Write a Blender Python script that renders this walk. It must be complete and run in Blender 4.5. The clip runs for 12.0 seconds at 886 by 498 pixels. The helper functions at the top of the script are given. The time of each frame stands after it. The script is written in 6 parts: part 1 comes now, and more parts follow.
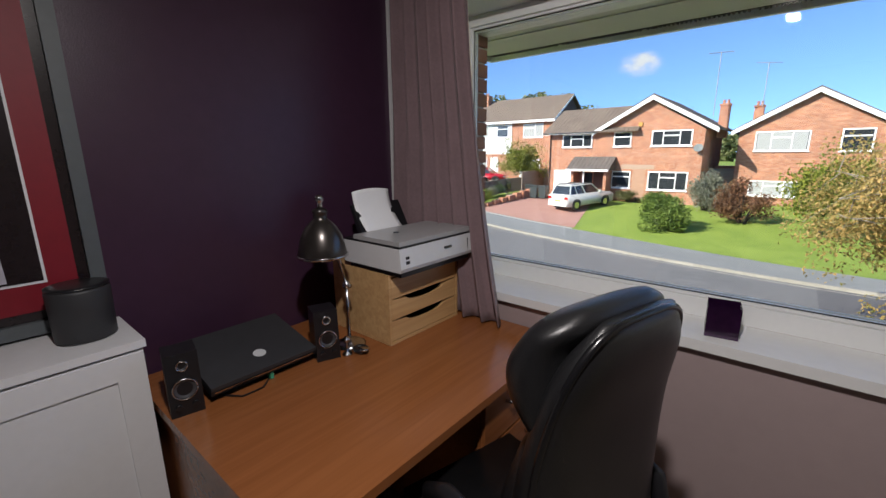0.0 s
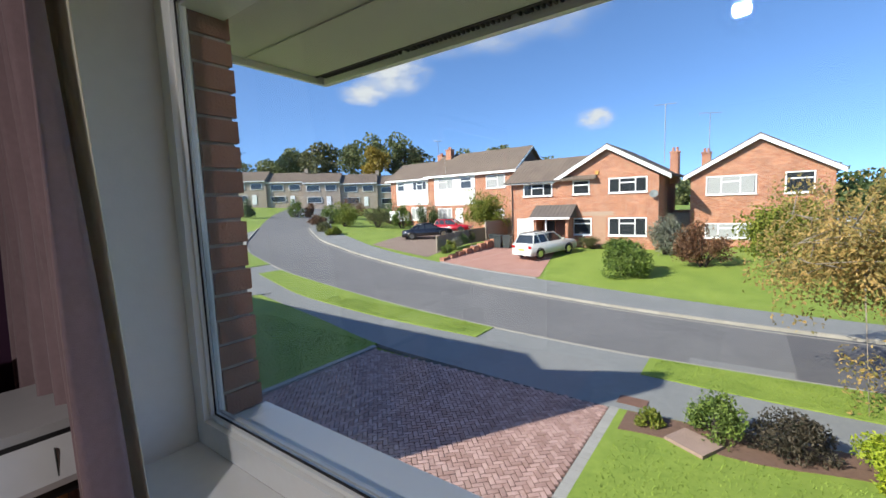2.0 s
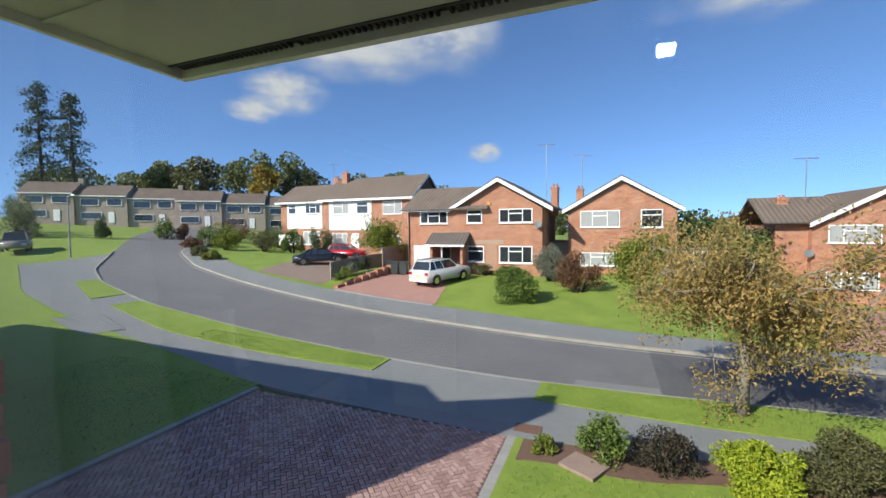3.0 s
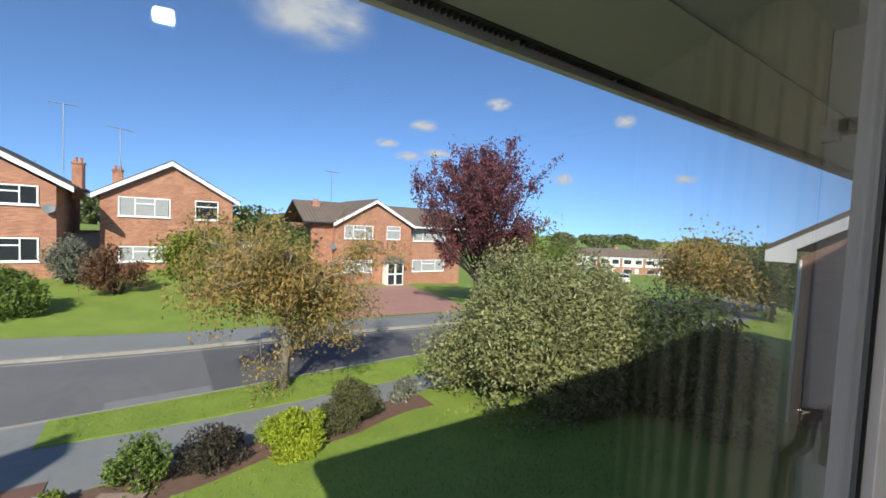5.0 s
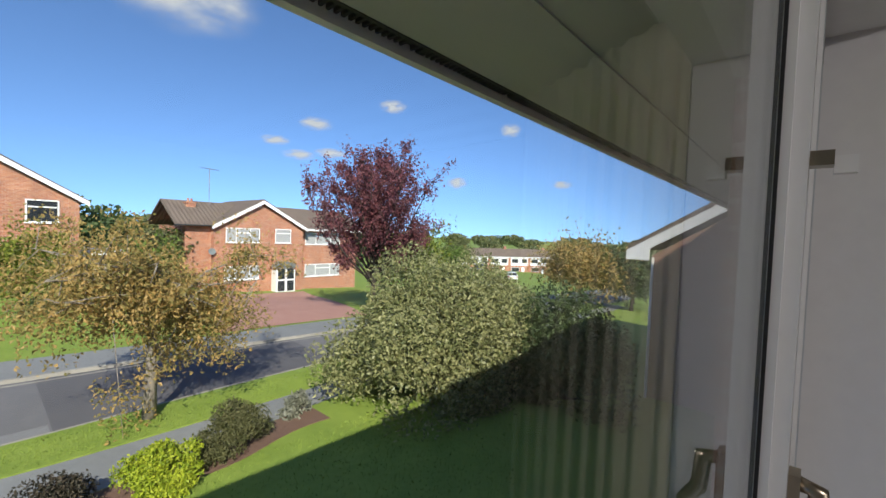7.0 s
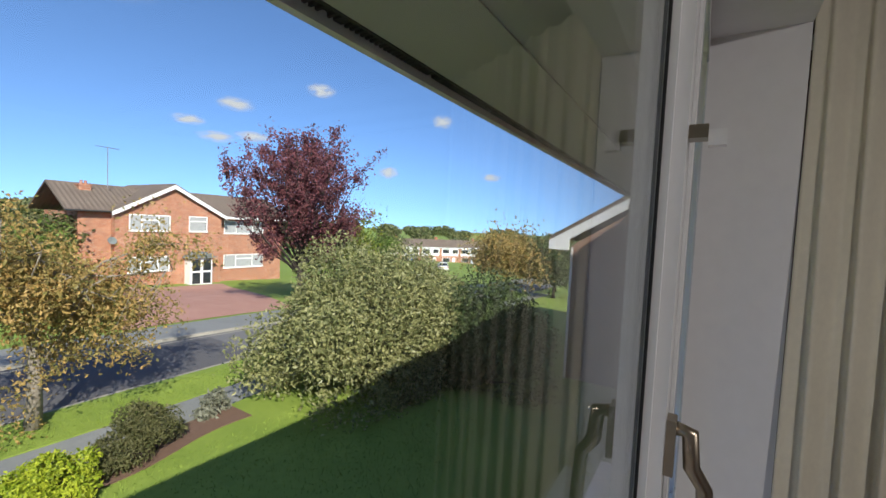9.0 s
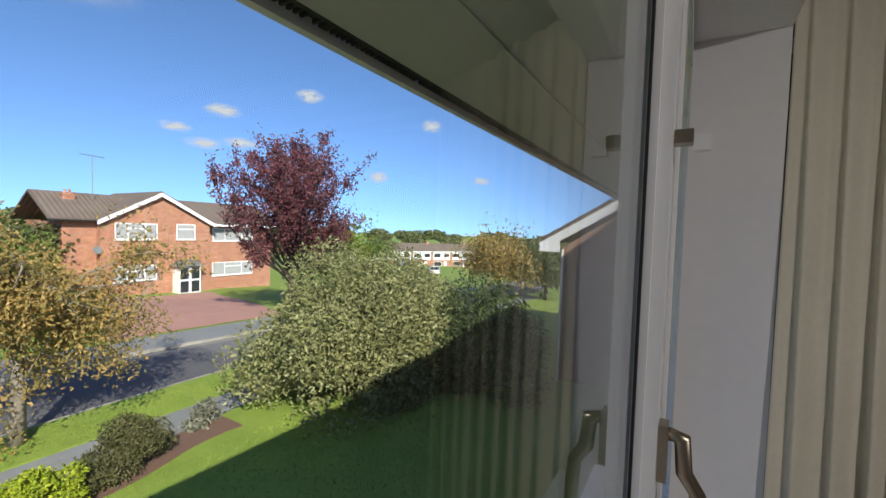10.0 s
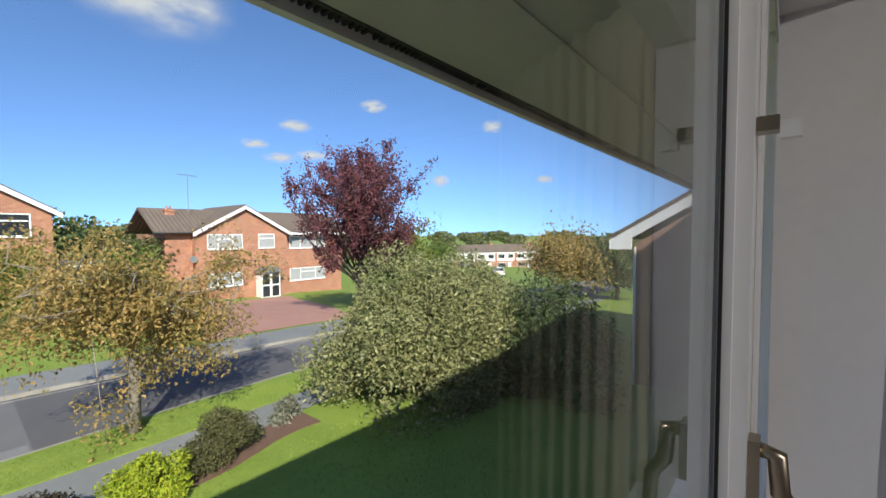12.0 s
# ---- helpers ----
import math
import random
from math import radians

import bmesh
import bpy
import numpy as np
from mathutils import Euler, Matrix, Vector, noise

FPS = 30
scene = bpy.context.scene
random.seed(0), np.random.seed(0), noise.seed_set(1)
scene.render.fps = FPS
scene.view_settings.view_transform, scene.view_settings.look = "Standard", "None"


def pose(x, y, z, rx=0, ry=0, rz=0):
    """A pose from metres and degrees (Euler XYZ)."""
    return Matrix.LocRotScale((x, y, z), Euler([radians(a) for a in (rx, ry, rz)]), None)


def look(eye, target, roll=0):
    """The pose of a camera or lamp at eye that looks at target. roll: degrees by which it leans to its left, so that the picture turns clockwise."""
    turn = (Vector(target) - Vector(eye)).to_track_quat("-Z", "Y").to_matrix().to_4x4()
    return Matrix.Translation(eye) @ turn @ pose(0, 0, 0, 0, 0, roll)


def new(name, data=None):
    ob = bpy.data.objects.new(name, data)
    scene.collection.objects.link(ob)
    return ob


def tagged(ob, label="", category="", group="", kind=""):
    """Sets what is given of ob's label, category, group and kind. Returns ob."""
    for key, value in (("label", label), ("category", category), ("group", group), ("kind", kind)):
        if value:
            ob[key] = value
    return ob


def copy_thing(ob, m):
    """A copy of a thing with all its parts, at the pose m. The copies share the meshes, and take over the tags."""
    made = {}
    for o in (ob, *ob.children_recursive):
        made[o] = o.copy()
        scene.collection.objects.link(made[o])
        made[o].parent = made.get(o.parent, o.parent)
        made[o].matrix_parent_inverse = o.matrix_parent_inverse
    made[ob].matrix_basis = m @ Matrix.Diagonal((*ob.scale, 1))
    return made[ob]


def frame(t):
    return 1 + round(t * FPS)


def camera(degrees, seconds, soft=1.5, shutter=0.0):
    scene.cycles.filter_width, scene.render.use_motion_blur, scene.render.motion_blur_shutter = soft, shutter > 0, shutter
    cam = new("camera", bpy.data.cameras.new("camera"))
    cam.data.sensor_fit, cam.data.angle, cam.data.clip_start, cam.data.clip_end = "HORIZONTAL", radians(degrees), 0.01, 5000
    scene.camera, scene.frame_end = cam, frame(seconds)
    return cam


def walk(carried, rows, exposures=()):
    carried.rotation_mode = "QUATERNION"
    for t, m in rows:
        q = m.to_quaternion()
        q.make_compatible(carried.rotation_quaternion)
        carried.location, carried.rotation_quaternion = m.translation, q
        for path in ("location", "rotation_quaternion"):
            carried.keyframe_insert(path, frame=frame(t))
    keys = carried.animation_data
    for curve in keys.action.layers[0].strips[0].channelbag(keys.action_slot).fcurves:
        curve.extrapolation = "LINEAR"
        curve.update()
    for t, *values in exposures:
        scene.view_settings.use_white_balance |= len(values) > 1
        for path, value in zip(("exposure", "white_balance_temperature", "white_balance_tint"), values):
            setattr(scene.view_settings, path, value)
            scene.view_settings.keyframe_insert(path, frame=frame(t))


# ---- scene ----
cam = camera(93.7, 12.0)
PATH = [
    (0, (0.667, -1.859, 1.53), (-0.587, -0.366, 1.081), -0.4),
    (0.5, (0.672, -1.55, 1.526), (-0.344, 0.122, 1.112), -1.6),
    (1, (0.643, -1.164, 1.538), (-0.246, 0.591, 1.177), -2.0),
    (1.5, (0.554, -0.892, 1.568), (-0.401, 0.843, 1.293), -1.8),
    (2, (0.562, -0.534, 1.57), (-0.613, 1.07, 1.356), -2.1),
    (2.5, (0.522, -0.331, 1.625), (-0.653, 1.283, 1.508), -1.6),
    (3, (0.315, -0.235, 1.624), (-0.427, 1.619, 1.52), -0.5),
    (3.5, (0.364, -0.159, 1.635), (0.376, 1.839, 1.539), 0.6),
    (5.5, (0.536, -0.111, 1.626), (1.781, 1.45, 1.517), 2.6),
    (6, (0.551, -0.1, 1.633), (1.886, 1.385, 1.52), 2.4),
    (6.5, (0.6, -0.079, 1.65), (2.018, 1.328, 1.56), 2.1),
    (7, (0.605, -0.038, 1.68), (2.1, 1.289, 1.608), 2.1),
    (9, (0.634, -0.057, 1.647), (2.325, 1.005, 1.544), 2.7),
    (9.5, (0.642, -0.058, 1.65), (2.348, 0.98, 1.554), 2.3),
    (10, (0.642, -0.057, 1.653), (2.356, 0.971, 1.57), 1.8),
    (10.5, (0.645, -0.054, 1.656), (2.357, 0.978, 1.587), 1.3),
    (11, (0.651, -0.058, 1.659), (2.343, 1.007, 1.595), 0.9),
    (11.5, (0.648, -0.055, 1.657), (2.298, 1.074, 1.588), 0.4),
    (12, (0.64, -0.062, 1.659), (2.177, 1.215, 1.579), -0.2),
]
EXPOSURE = [(0, 1.05), (0.8, 1.05), (1.5, 1.0), (2.2, 0.9), (3.0, 0.6), (5.0, 0.55), (7.0, 0.65), (9.0, 0.75), (12.0, 0.75)]
walk(cam, [(t, look(eye, target, roll)) for t, eye, target, roll in PATH], EXPOSURE)

# ---- light ----
SUN_ELEV, SUN_DIR = radians(34), Vector((0.53, 0.85))      # the way the shadows fall
world = bpy.data.worlds.new("sky")
scene.world = world
world.use_nodes = True
wn = world.node_tree.nodes
sky = wn.new("ShaderNodeTexSky")
sky.sky_type, sky.sun_disc = "NISHITA", False
sky.sun_elevation = SUN_ELEV
sky.sun_rotation = math.atan2(-SUN_DIR.x, -SUN_DIR.y)
sky.ozone_density, sky.dust_density, sky.air_density = 6.5, 0.5, 0.75
wn["Background"].inputs[1].default_value = 0.148
# the land lies lower than the sky's own horizon, which keeps the blue down to the hills
sky_co, sky_lift = wn.new("ShaderNodeTexCoord"), wn.new("ShaderNodeVectorMath")
sky_lift.operation = "ADD"
sky_lift.inputs[1].default_value = (0, 0, 0.11)
world.node_tree.links.new(sky_co.outputs["Generated"], sky_lift.inputs[0])
world.node_tree.links.new(sky_lift.outputs[0], sky.inputs["Vector"])
world.node_tree.links.new(sky.outputs[0], wn["Background"].inputs[0])
sun = new("sun", bpy.data.lights.new("sun", "SUN"))
sun.data.energy, sun.data.angle, sun.data.color = 4.4, radians(0.55), (1.0, 0.93, 0.82)
sdir = Vector((SUN_DIR.x, SUN_DIR.y, 0)).normalized() * math.cos(SUN_ELEV) - Vector((0, 0, math.sin(SUN_ELEV)))
sun.matrix_world = sdir.to_track_quat("-Z", "Y").to_matrix().to_4x4()
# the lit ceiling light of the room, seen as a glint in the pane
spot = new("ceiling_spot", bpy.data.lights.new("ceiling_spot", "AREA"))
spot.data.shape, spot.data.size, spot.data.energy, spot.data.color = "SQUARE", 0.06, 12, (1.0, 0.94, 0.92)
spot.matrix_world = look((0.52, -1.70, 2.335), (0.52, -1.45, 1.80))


# ---- materials ----
def mat(name, col, rough=0.6, metal=0.0, var=0.15, scale=4.0, bump=0.0, bscale=60.0, col2=None, spec=0.5, rnd=0.0, island=False, coat=0.0, sheen=0.0, trans=0.0):
    """A surface with large and small variation of colour and a fine relief; rnd varies piece by piece."""
    m = bpy.data.materials.new(name)
    m.use_nodes = True
    nt = m.node_tree
    N, L = nt.nodes, nt.links
    b = N["Principled BSDF"]
    b.inputs["Roughness"].default_value, b.inputs["Metallic"].default_value = rough, metal
    b.inputs["Specular IOR Level"].default_value = spec
    b.inputs["Coat Weight"].default_value = coat
    b.inputs["Sheen Weight"].default_value = sheen
    co = N.new("ShaderNodeTexCoord")
    n1, n2 = N.new("ShaderNodeTexNoise"), N.new("ShaderNodeTexNoise")
    n1.inputs["Scale"].default_value, n2.inputs["Scale"].default_value = scale, scale * 9
    n1.inputs["Detail"].default_value = n2.inputs["Detail"].default_value = 4
    for n in (n1, n2):
        L.new(co.outputs["Object"], n.inputs["Vector"])
    ad = N.new("ShaderNodeMath")
    ad.operation = "ADD"
    L.new(n1.outputs["Fac"], ad.inputs[0])
    L.new(n2.outputs["Fac"], ad.inputs[1])
    src = ad.outputs[0]
    if rnd:
        if island:
            g = N.new("ShaderNodeNewGeometry")
            r = g.outputs["Random Per Island"]
        else:
            r = N.new("ShaderNodeObjectInfo").outputs["Random"]
        mm = N.new("ShaderNodeMath")
        mm.operation = "MULTIPLY_ADD"
        L.new(r, mm.inputs[0])
        mm.inputs[1].default_value = rnd
        L.new(src, mm.inputs[2])
        sb = N.new("ShaderNodeMath")
        sb.operation = "SUBTRACT"
        L.new(mm.outputs[0], sb.inputs[0])
        sb.inputs[1].default_value = rnd / 2
        src = sb.outputs[0]
    ramp = N.new("ShaderNodeValToRGB")
    mr = N.new("ShaderNodeMapRange")
    mr.inputs["From Min"].default_value, mr.inputs["From Max"].default_value = 0.55, 1.45
    L.new(src, mr.inputs["Value"])
    L.new(mr.outputs[0], ramp.inputs[0])
    c2 = col2 or tuple(min(1, c * (1 + var)) for c in col)
    c1 = col if col2 else tuple(c * (1 - var) for c in col)
    ramp.color_ramp.elements[0].color, ramp.color_ramp.elements[1].color = (*c1, 1), (*c2, 1)
    L.new(ramp.outputs[0], b.inputs["Base Color"])
    if bump:
        bn, bp = N.new("ShaderNodeTexNoise"), N.new("ShaderNodeBump")
        bn.inputs["Scale"].default_value, bn.inputs["Detail"].default_value = bscale, 5
        L.new(co.outputs["Object"], bn.inputs["Vector"])
        L.new(bn.outputs["Fac"], bp.inputs["Height"])
        bp.inputs["Strength"].default_value, bp.inputs["Distance"].default_value = bump, 0.01
        L.new(bp.outputs[0], b.inputs["Normal"])
    if trans:
        tr, mx = N.new("ShaderNodeBsdfTranslucent"), N.new("ShaderNodeMixShader")
        L.new(ramp.outputs[0], tr.inputs["Color"])
        mx.inputs[0].default_value = trans
        L.new(b.outputs[0], mx.inputs[1])
        L.new(tr.outputs[0], mx.inputs[2])
        L.new(mx.outputs[0], N["Material Output"].inputs["Surface"])
    return m


def brick_mat(name, c1, c2, mortar, scale=1.0):
    """Stretcher-bond facing bricks 215 x 65 mm, for walls that stay far off."""
    m = mat(name, c1, 0.9, bump=0.2)
    nt = m.node_tree
    N, L = nt.nodes, nt.links
    br, co, mp = N.new("ShaderNodeTexBrick"), N.new("ShaderNodeTexCoord"), N.new("ShaderNodeCombineXYZ")
    sp, ad = N.new("ShaderNodeSeparateXYZ"), N.new("ShaderNodeMath")
    L.new(co.outputs["Object"], sp.inputs[0])
    L.new(sp.outputs[0], ad.inputs[0])
    L.new(sp.outputs[1], ad.inputs[1])
    L.new(ad.outputs[0], mp.inputs[0])
    L.new(sp.outputs[2], mp.inputs[1])
    L.new(mp.outputs[0], br.inputs["Vector"])
    br.inputs["Scale"].default_value = scale
    br.inputs["Brick Width"].default_value, br.inputs["Row Height"].default_value = 0.225, 0.075
    br.inputs["Mortar Size"].default_value = 0.008
    br.inputs["Color1"].default_value, br.inputs["Color2"].default_value = (*c1, 1), (*c2, 1)
    br.inputs["Mortar"].default_value = (*mortar, 1)
    ns, mx = N.new("ShaderNodeTexNoise"), N.new("ShaderNodeMix")
    ns.inputs["Scale"].default_value = 1.3
    ns.inputs["Detail"].default_value = 6
    mx.data_type, mx.blend_type = "RGBA", "MULTIPLY"
    rp = N.new("ShaderNodeValToRGB")
    rp.color_ramp.elements[0].color, rp.color_ramp.elements[1].color = (0.62, 0.6, 0.6, 1), (1.25, 1.2, 1.15, 1)
    L.new(co.outputs["Object"], ns.inputs["Vector"])
    L.new(ns.outputs["Fac"], rp.inputs[0])
    mx.inputs["Factor"].default_value = 1
    L.new(br.outputs["Color"], mx.inputs["A"])
    L.new(rp.outputs[0], mx.inputs["B"])
    L.new(mx.outputs["Result"], N["Principled BSDF"].inputs["Base Color"])
    return m


def tile_mat(name, c1, c2):
    """Interlocking concrete roof tiles in rows, weathered."""
    m = mat(name, c1, 0.9, col2=c2, scale=0.8)
    nt = m.node_tree
    N, L = nt.nodes, nt.links
    co, wv, wv2, bp, bp2 = N.new("ShaderNodeTexCoord"), N.new("ShaderNodeTexWave"), N.new("ShaderNodeTexWave"), N.new("ShaderNodeBump"), N.new("ShaderNodeBump")
    wv.bands_direction, wv.wave_profile = "Z", "SAW"
    wv.inputs["Scale"].default_value = 1.6
    wv2.bands_direction = "X"
    wv2.inputs["Scale"].default_value = 1.0
    for w, b in ((wv, bp), (wv2, bp2)):
        L.new(co.outputs["Object"], w.inputs["Vector"])
        L.new(w.outputs["Fac"], b.inputs["Height"])
        b.inputs["Strength"].default_value, b.inputs["Distance"].default_value = 0.7, 0.05
    L.new(bp.outputs[0], bp2.inputs["Normal"])
    L.new(bp2.outputs[0], N["Principled BSDF"].inputs["Normal"])
    return m


def glass_mat(name, tint=(0.97, 0.99, 0.98), ior=1.5, body=0.0):
    """A clear pane: what it lets through, and its mirror gloss by Fresnel."""
    m = bpy.data.materials.new(name)
    m.use_nodes = True
    nt = m.node_tree
    N, L = nt.nodes, nt.links
    N.remove(N["Principled BSDF"])
    t, g, f, mx = N.new("ShaderNodeBsdfTransparent"), N.new("ShaderNodeBsdfGlossy"), N.new("ShaderNodeLayerWeight"), N.new("ShaderNodeMixShader")
    t.inputs[0].default_value = (*tint, 1)
    g.inputs["Roughness"].default_value = 0.0
    f.inputs[0].default_value = 0.5
    pw, ma = N.new("ShaderNodeMath"), N.new("ShaderNodeMath")
    pw.operation, ma.operation = "POWER", "MULTIPLY_ADD"
    pw.inputs[1].default_value, ma.inputs[1].default_value, ma.inputs[2].default_value = 5.0, 0.96, 0.035
    L.new(f.outputs["Facing"], pw.inputs[0])
    L.new(pw.outputs[0], ma.inputs[0])
    L.new(ma.outputs[0], mx.inputs[0])
    L.new(t.outputs[0], mx.inputs[1])
    L.new(g.outputs[0], mx.inputs[2])
    L.new(mx.outputs[0], N["Material Output"].inputs["Surface"])
    return m


def wood_mat(name, c1, c2, rough=0.35, axis="Y", scale=3.0, coat=0.0):
    m = mat(name, c1, rough, coat=coat)
    nt = m.node_tree
    N, L = nt.nodes, nt.links
    co, mp, ns, rp = N.new("ShaderNodeTexCoord"), N.new("ShaderNodeMapping"), N.new("ShaderNodeTexNoise"), N.new("ShaderNodeValToRGB")
    st = {"X": (0.6, 14, 14), "Y": (14, 0.6, 14), "Z": (14, 14, 0.6)}[axis]
    mp.inputs["Scale"].default_value = st
    ns.inputs["Scale"].default_value, ns.inputs["Detail"].default_value, ns.inputs["Distortion"].default_value = scale, 8, 0.7
    L.new(co.outputs["Object"], mp.inputs[0])
    L.new(mp.outputs[0], ns.inputs["Vector"])
    L.new(ns.outputs["Fac"], rp.inputs[0])
    rp.color_ramp.elements[0].position, rp.color_ramp.elements[1].position = 0.3, 0.7
    rp.color_ramp.elements[0].color, rp.color_ramp.elements[1].color = (*c1, 1), (*c2, 1)
    L.new(rp.outputs[0], N["Principled BSDF"].inputs["Base Color"])
    return m


def cloud_mat():
    """Thin cloud: soft ragged edges over the blue."""
    m = bpy.data.materials.new("cloud")
    m.use_nodes = True
    nt = m.node_tree
    N, L = nt.nodes, nt.links
    N.remove(N["Principled BSDF"])
    co, gr, ns, mp = N.new("ShaderNodeTexCoord"), N.new("ShaderNodeTexGradient"), N.new("ShaderNodeTexNoise"), N.new("ShaderNodeMapRange")
    gr.gradient_type = "SPHERICAL"
    oi, av = N.new("ShaderNodeObjectInfo"), N.new("ShaderNodeVectorMath")
    sc = N.new("ShaderNodeVectorMath")
    sc.operation = "SCALE"
    sc.inputs["Scale"].default_value = 1.0
    L.new(co.outputs["Object"], gr.inputs[0])
    L.new(oi.outputs["Location"], av.inputs[1])
    L.new(co.outputs["Object"], av.inputs[0])
    L.new(av.outputs[0], ns.inputs["Vector"])
    ns.inputs["Scale"].default_value, ns.inputs["Detail"].default_value, ns.inputs["Roughness"].default_value = 2.2, 7, 0.55
    mu = N.new("ShaderNodeMath")
    mu.operation = "MULTIPLY"
    L.new(gr.outputs[1], mu.inputs[0])
    L.new(ns.outputs["Fac"], mu.inputs[1])
    mp.inputs["From Min"].default_value, mp.inputs["From Max"].default_value = 0.09, 0.46
    mp.interpolation_type = "SMOOTHSTEP"
    L.new(mu.outputs[0], mp.inputs["Value"])
    t, e, mx = N.new("ShaderNodeBsdfTransparent"), N.new("ShaderNodeEmission"), N.new("ShaderNodeMixShader")
    e.inputs[0].default_value, e.inputs[1].default_value = (0.93, 0.95, 1.0, 1), 0.46
    L.new(mp.outputs[0], mx.inputs[0])
    L.new(t.outputs[0], mx.inputs[1])
    L.new(e.outputs[0], mx.inputs[2])
    L.new(mx.outputs[0], N["Material Output"].inputs["Surface"])
    return m


M_PURPLE = mat("purple_wall_paint", (0.050, 0.021, 0.046), 0.36, var=0.12, scale=2, bump=0.08, bscale=220)
M_WALL = mat("mauve_wall_paint", (0.36, 0.28, 0.28), 0.7, var=0.05, scale=2, bump=0.06, bscale=200)
M_WHITE = mat("white_paint", (0.74, 0.74, 0.74), 0.5, var=0.04, scale=3, bump=0.04, bscale=150)
M_UPVC = mat("white_window_plastic", (0.78, 0.79, 0.79), 0.3, var=0.03, scale=5)
M_GASKET = mat("black_rubber_seal", (0.015, 0.015, 0.016), 0.6)
M_METALG = mat("spacer_aluminium", (0.55, 0.58, 0.6), 0.4, 0.2)
M_HANDLE = mat("brass_toned_handle", (0.35, 0.30, 0.23), 0.32, 0.9)
M_GLASS = glass_mat("window_glass")
M_FARGLASS = mat("dark_window_glass", (0.03, 0.035, 0.04), 0.06, spec=0.8, var=0.5, scale=1.5)
M_CARPET = mat("beige_carpet", (0.32, 0.27, 0.22), 0.95, var=0.2, scale=30, bump=0.5, bscale=400)
M_SOFFIT = mat("soffit_board", (0.55, 0.56, 0.54), 0.55, var=0.05, scale=2)
M_VENT = mat("vent_strip_black", (0.03, 0.03, 0.032), 0.5)
M_BRICKPIECE = mat("pier_brick", (0.20, 0.085, 0.055), 0.9, col2=(0.33, 0.16, 0.11), scale=9, bump=0.5, bscale=130, rnd=0.6)
M_MORTAR = mat("mortar", (0.42, 0.38, 0.34), 0.95, var=0.15, scale=30, bump=0.4, bscale=200)
M_DESK = wood_mat("cherry_desk_veneer", (0.24, 0.083, 0.027), (0.29, 0.107, 0.036), 0.24)
M_PINE = wood_mat("pine", (0.48, 0.28, 0.12), (0.62, 0.40, 0.19), 0.5)
M_LEATHER = mat("black_leather", (0.009, 0.009, 0.010), 0.36, var=0.3, scale=12, bump=0.12, bscale=260)
M_PIPING = mat("leather_piping", (0.006, 0.006, 0.007), 0.25)
M_BLKPLAST = mat("black_plastic", (0.012, 0.012, 0.014), 0.3, var=0.2)
M_GREYPLAST = mat("charcoal_plastic", (0.035, 0.036, 0.04), 0.5, var=0.15, bump=0.1, bscale=500)
M_SILVER = mat("brushed_chrome", (0.55, 0.55, 0.56), 0.18, 1.0)
M_SHADE = mat("pewter_lamp_metal", (0.10, 0.09, 0.085), 0.28, 0.85, var=0.2)
M_PRINTER = mat("printer_silver_white", (0.60, 0.61, 0.63), 0.35, var=0.04)
M_PRINTTOP = mat("printer_grey_lid", (0.36, 0.36, 0.37), 0.28, var=0.05)
M_PAPER = mat("paper", (0.80, 0.81, 0.84), 0.8, var=0.02)
M_CABINET = mat("white_cabinet_foil", (0.74, 0.74, 0.76), 0.35, var=0.03)
M_CURTAIN = mat("mauve_curtain", (0.26, 0.175, 0.19), 0.85, var=0.15, scale=8, bump=0.35, bscale=500, sheen=0.3, trans=0.22)
M_LINING = mat("cream_curtain", (0.80, 0.76, 0.62), 0.85, var=0.06, scale=6, bump=0.25, bscale=500, trans=0.2)
M_VASE = mat("purple_lacquered_vase", (0.035, 0.008, 0.045), 0.12, var=0.3, coat=0.6)
M_RED = mat("red_mount", (0.22, 0.006, 0.018), 0.5, var=0.1)
M_FRAMEGREY = mat("grey_frame", (0.10, 0.115, 0.125), 0.45, var=0.1)
M_PICDARK = mat("dark_print", (0.018, 0.012, 0.014), 0.25, var=0.3)
M_PICLIGHT = mat("pale_print", (0.5, 0.48, 0.55), 0.3)
M_DIAL = mat("speaker_cone", (0.05, 0.05, 0.055), 0.35)
M_GREEN = mat("green_tag", (0.05, 0.28, 0.16), 0.5)
M_BULB = mat("lamp_bulb_glass", (0.75, 0.75, 0.72), 0.25)

M_GRASS = mat("lawn_grass", (0.125, 0.195, 0.022), 0.9, col2=(0.25, 0.325, 0.05), scale=0.9, bump=0.5, bscale=35)
M_ASPHALT = mat("road_asphalt", (0.125, 0.122, 0.126), 0.9, col2=(0.18, 0.176, 0.176), scale=0.35, bump=0.3, bscale=60)
M_PAVE = mat("pavement_asphalt", (0.175, 0.182, 0.182), 0.9, col2=(0.24, 0.244, 0.242), scale=0.6, bump=0.3, bscale=70)
M_KERB = mat("concrete_kerb", (0.32, 0.30, 0.26), 0.9, var=0.2, scale=3, bump=0.3, bscale=60, rnd=0.4)
M_PATCH = mat("repair_asphalt", (0.20, 0.20, 0.20), 0.9, var=0.15, scale=2, bump=0.3, bscale=60)
M_PAVER = mat("pink_block_paver", (0.29, 0.175, 0.15), 0.9, col2=(0.46, 0.305, 0.27), scale=7, bump=0.3, bscale=90, rnd=0.9)
M_PAVERI = mat("pink_block_pavers", (0.29, 0.175, 0.15), 0.9, col2=(0.46, 0.305, 0.27), scale=7, bump=0.3, bscale=90, rnd=0.9, island=True)
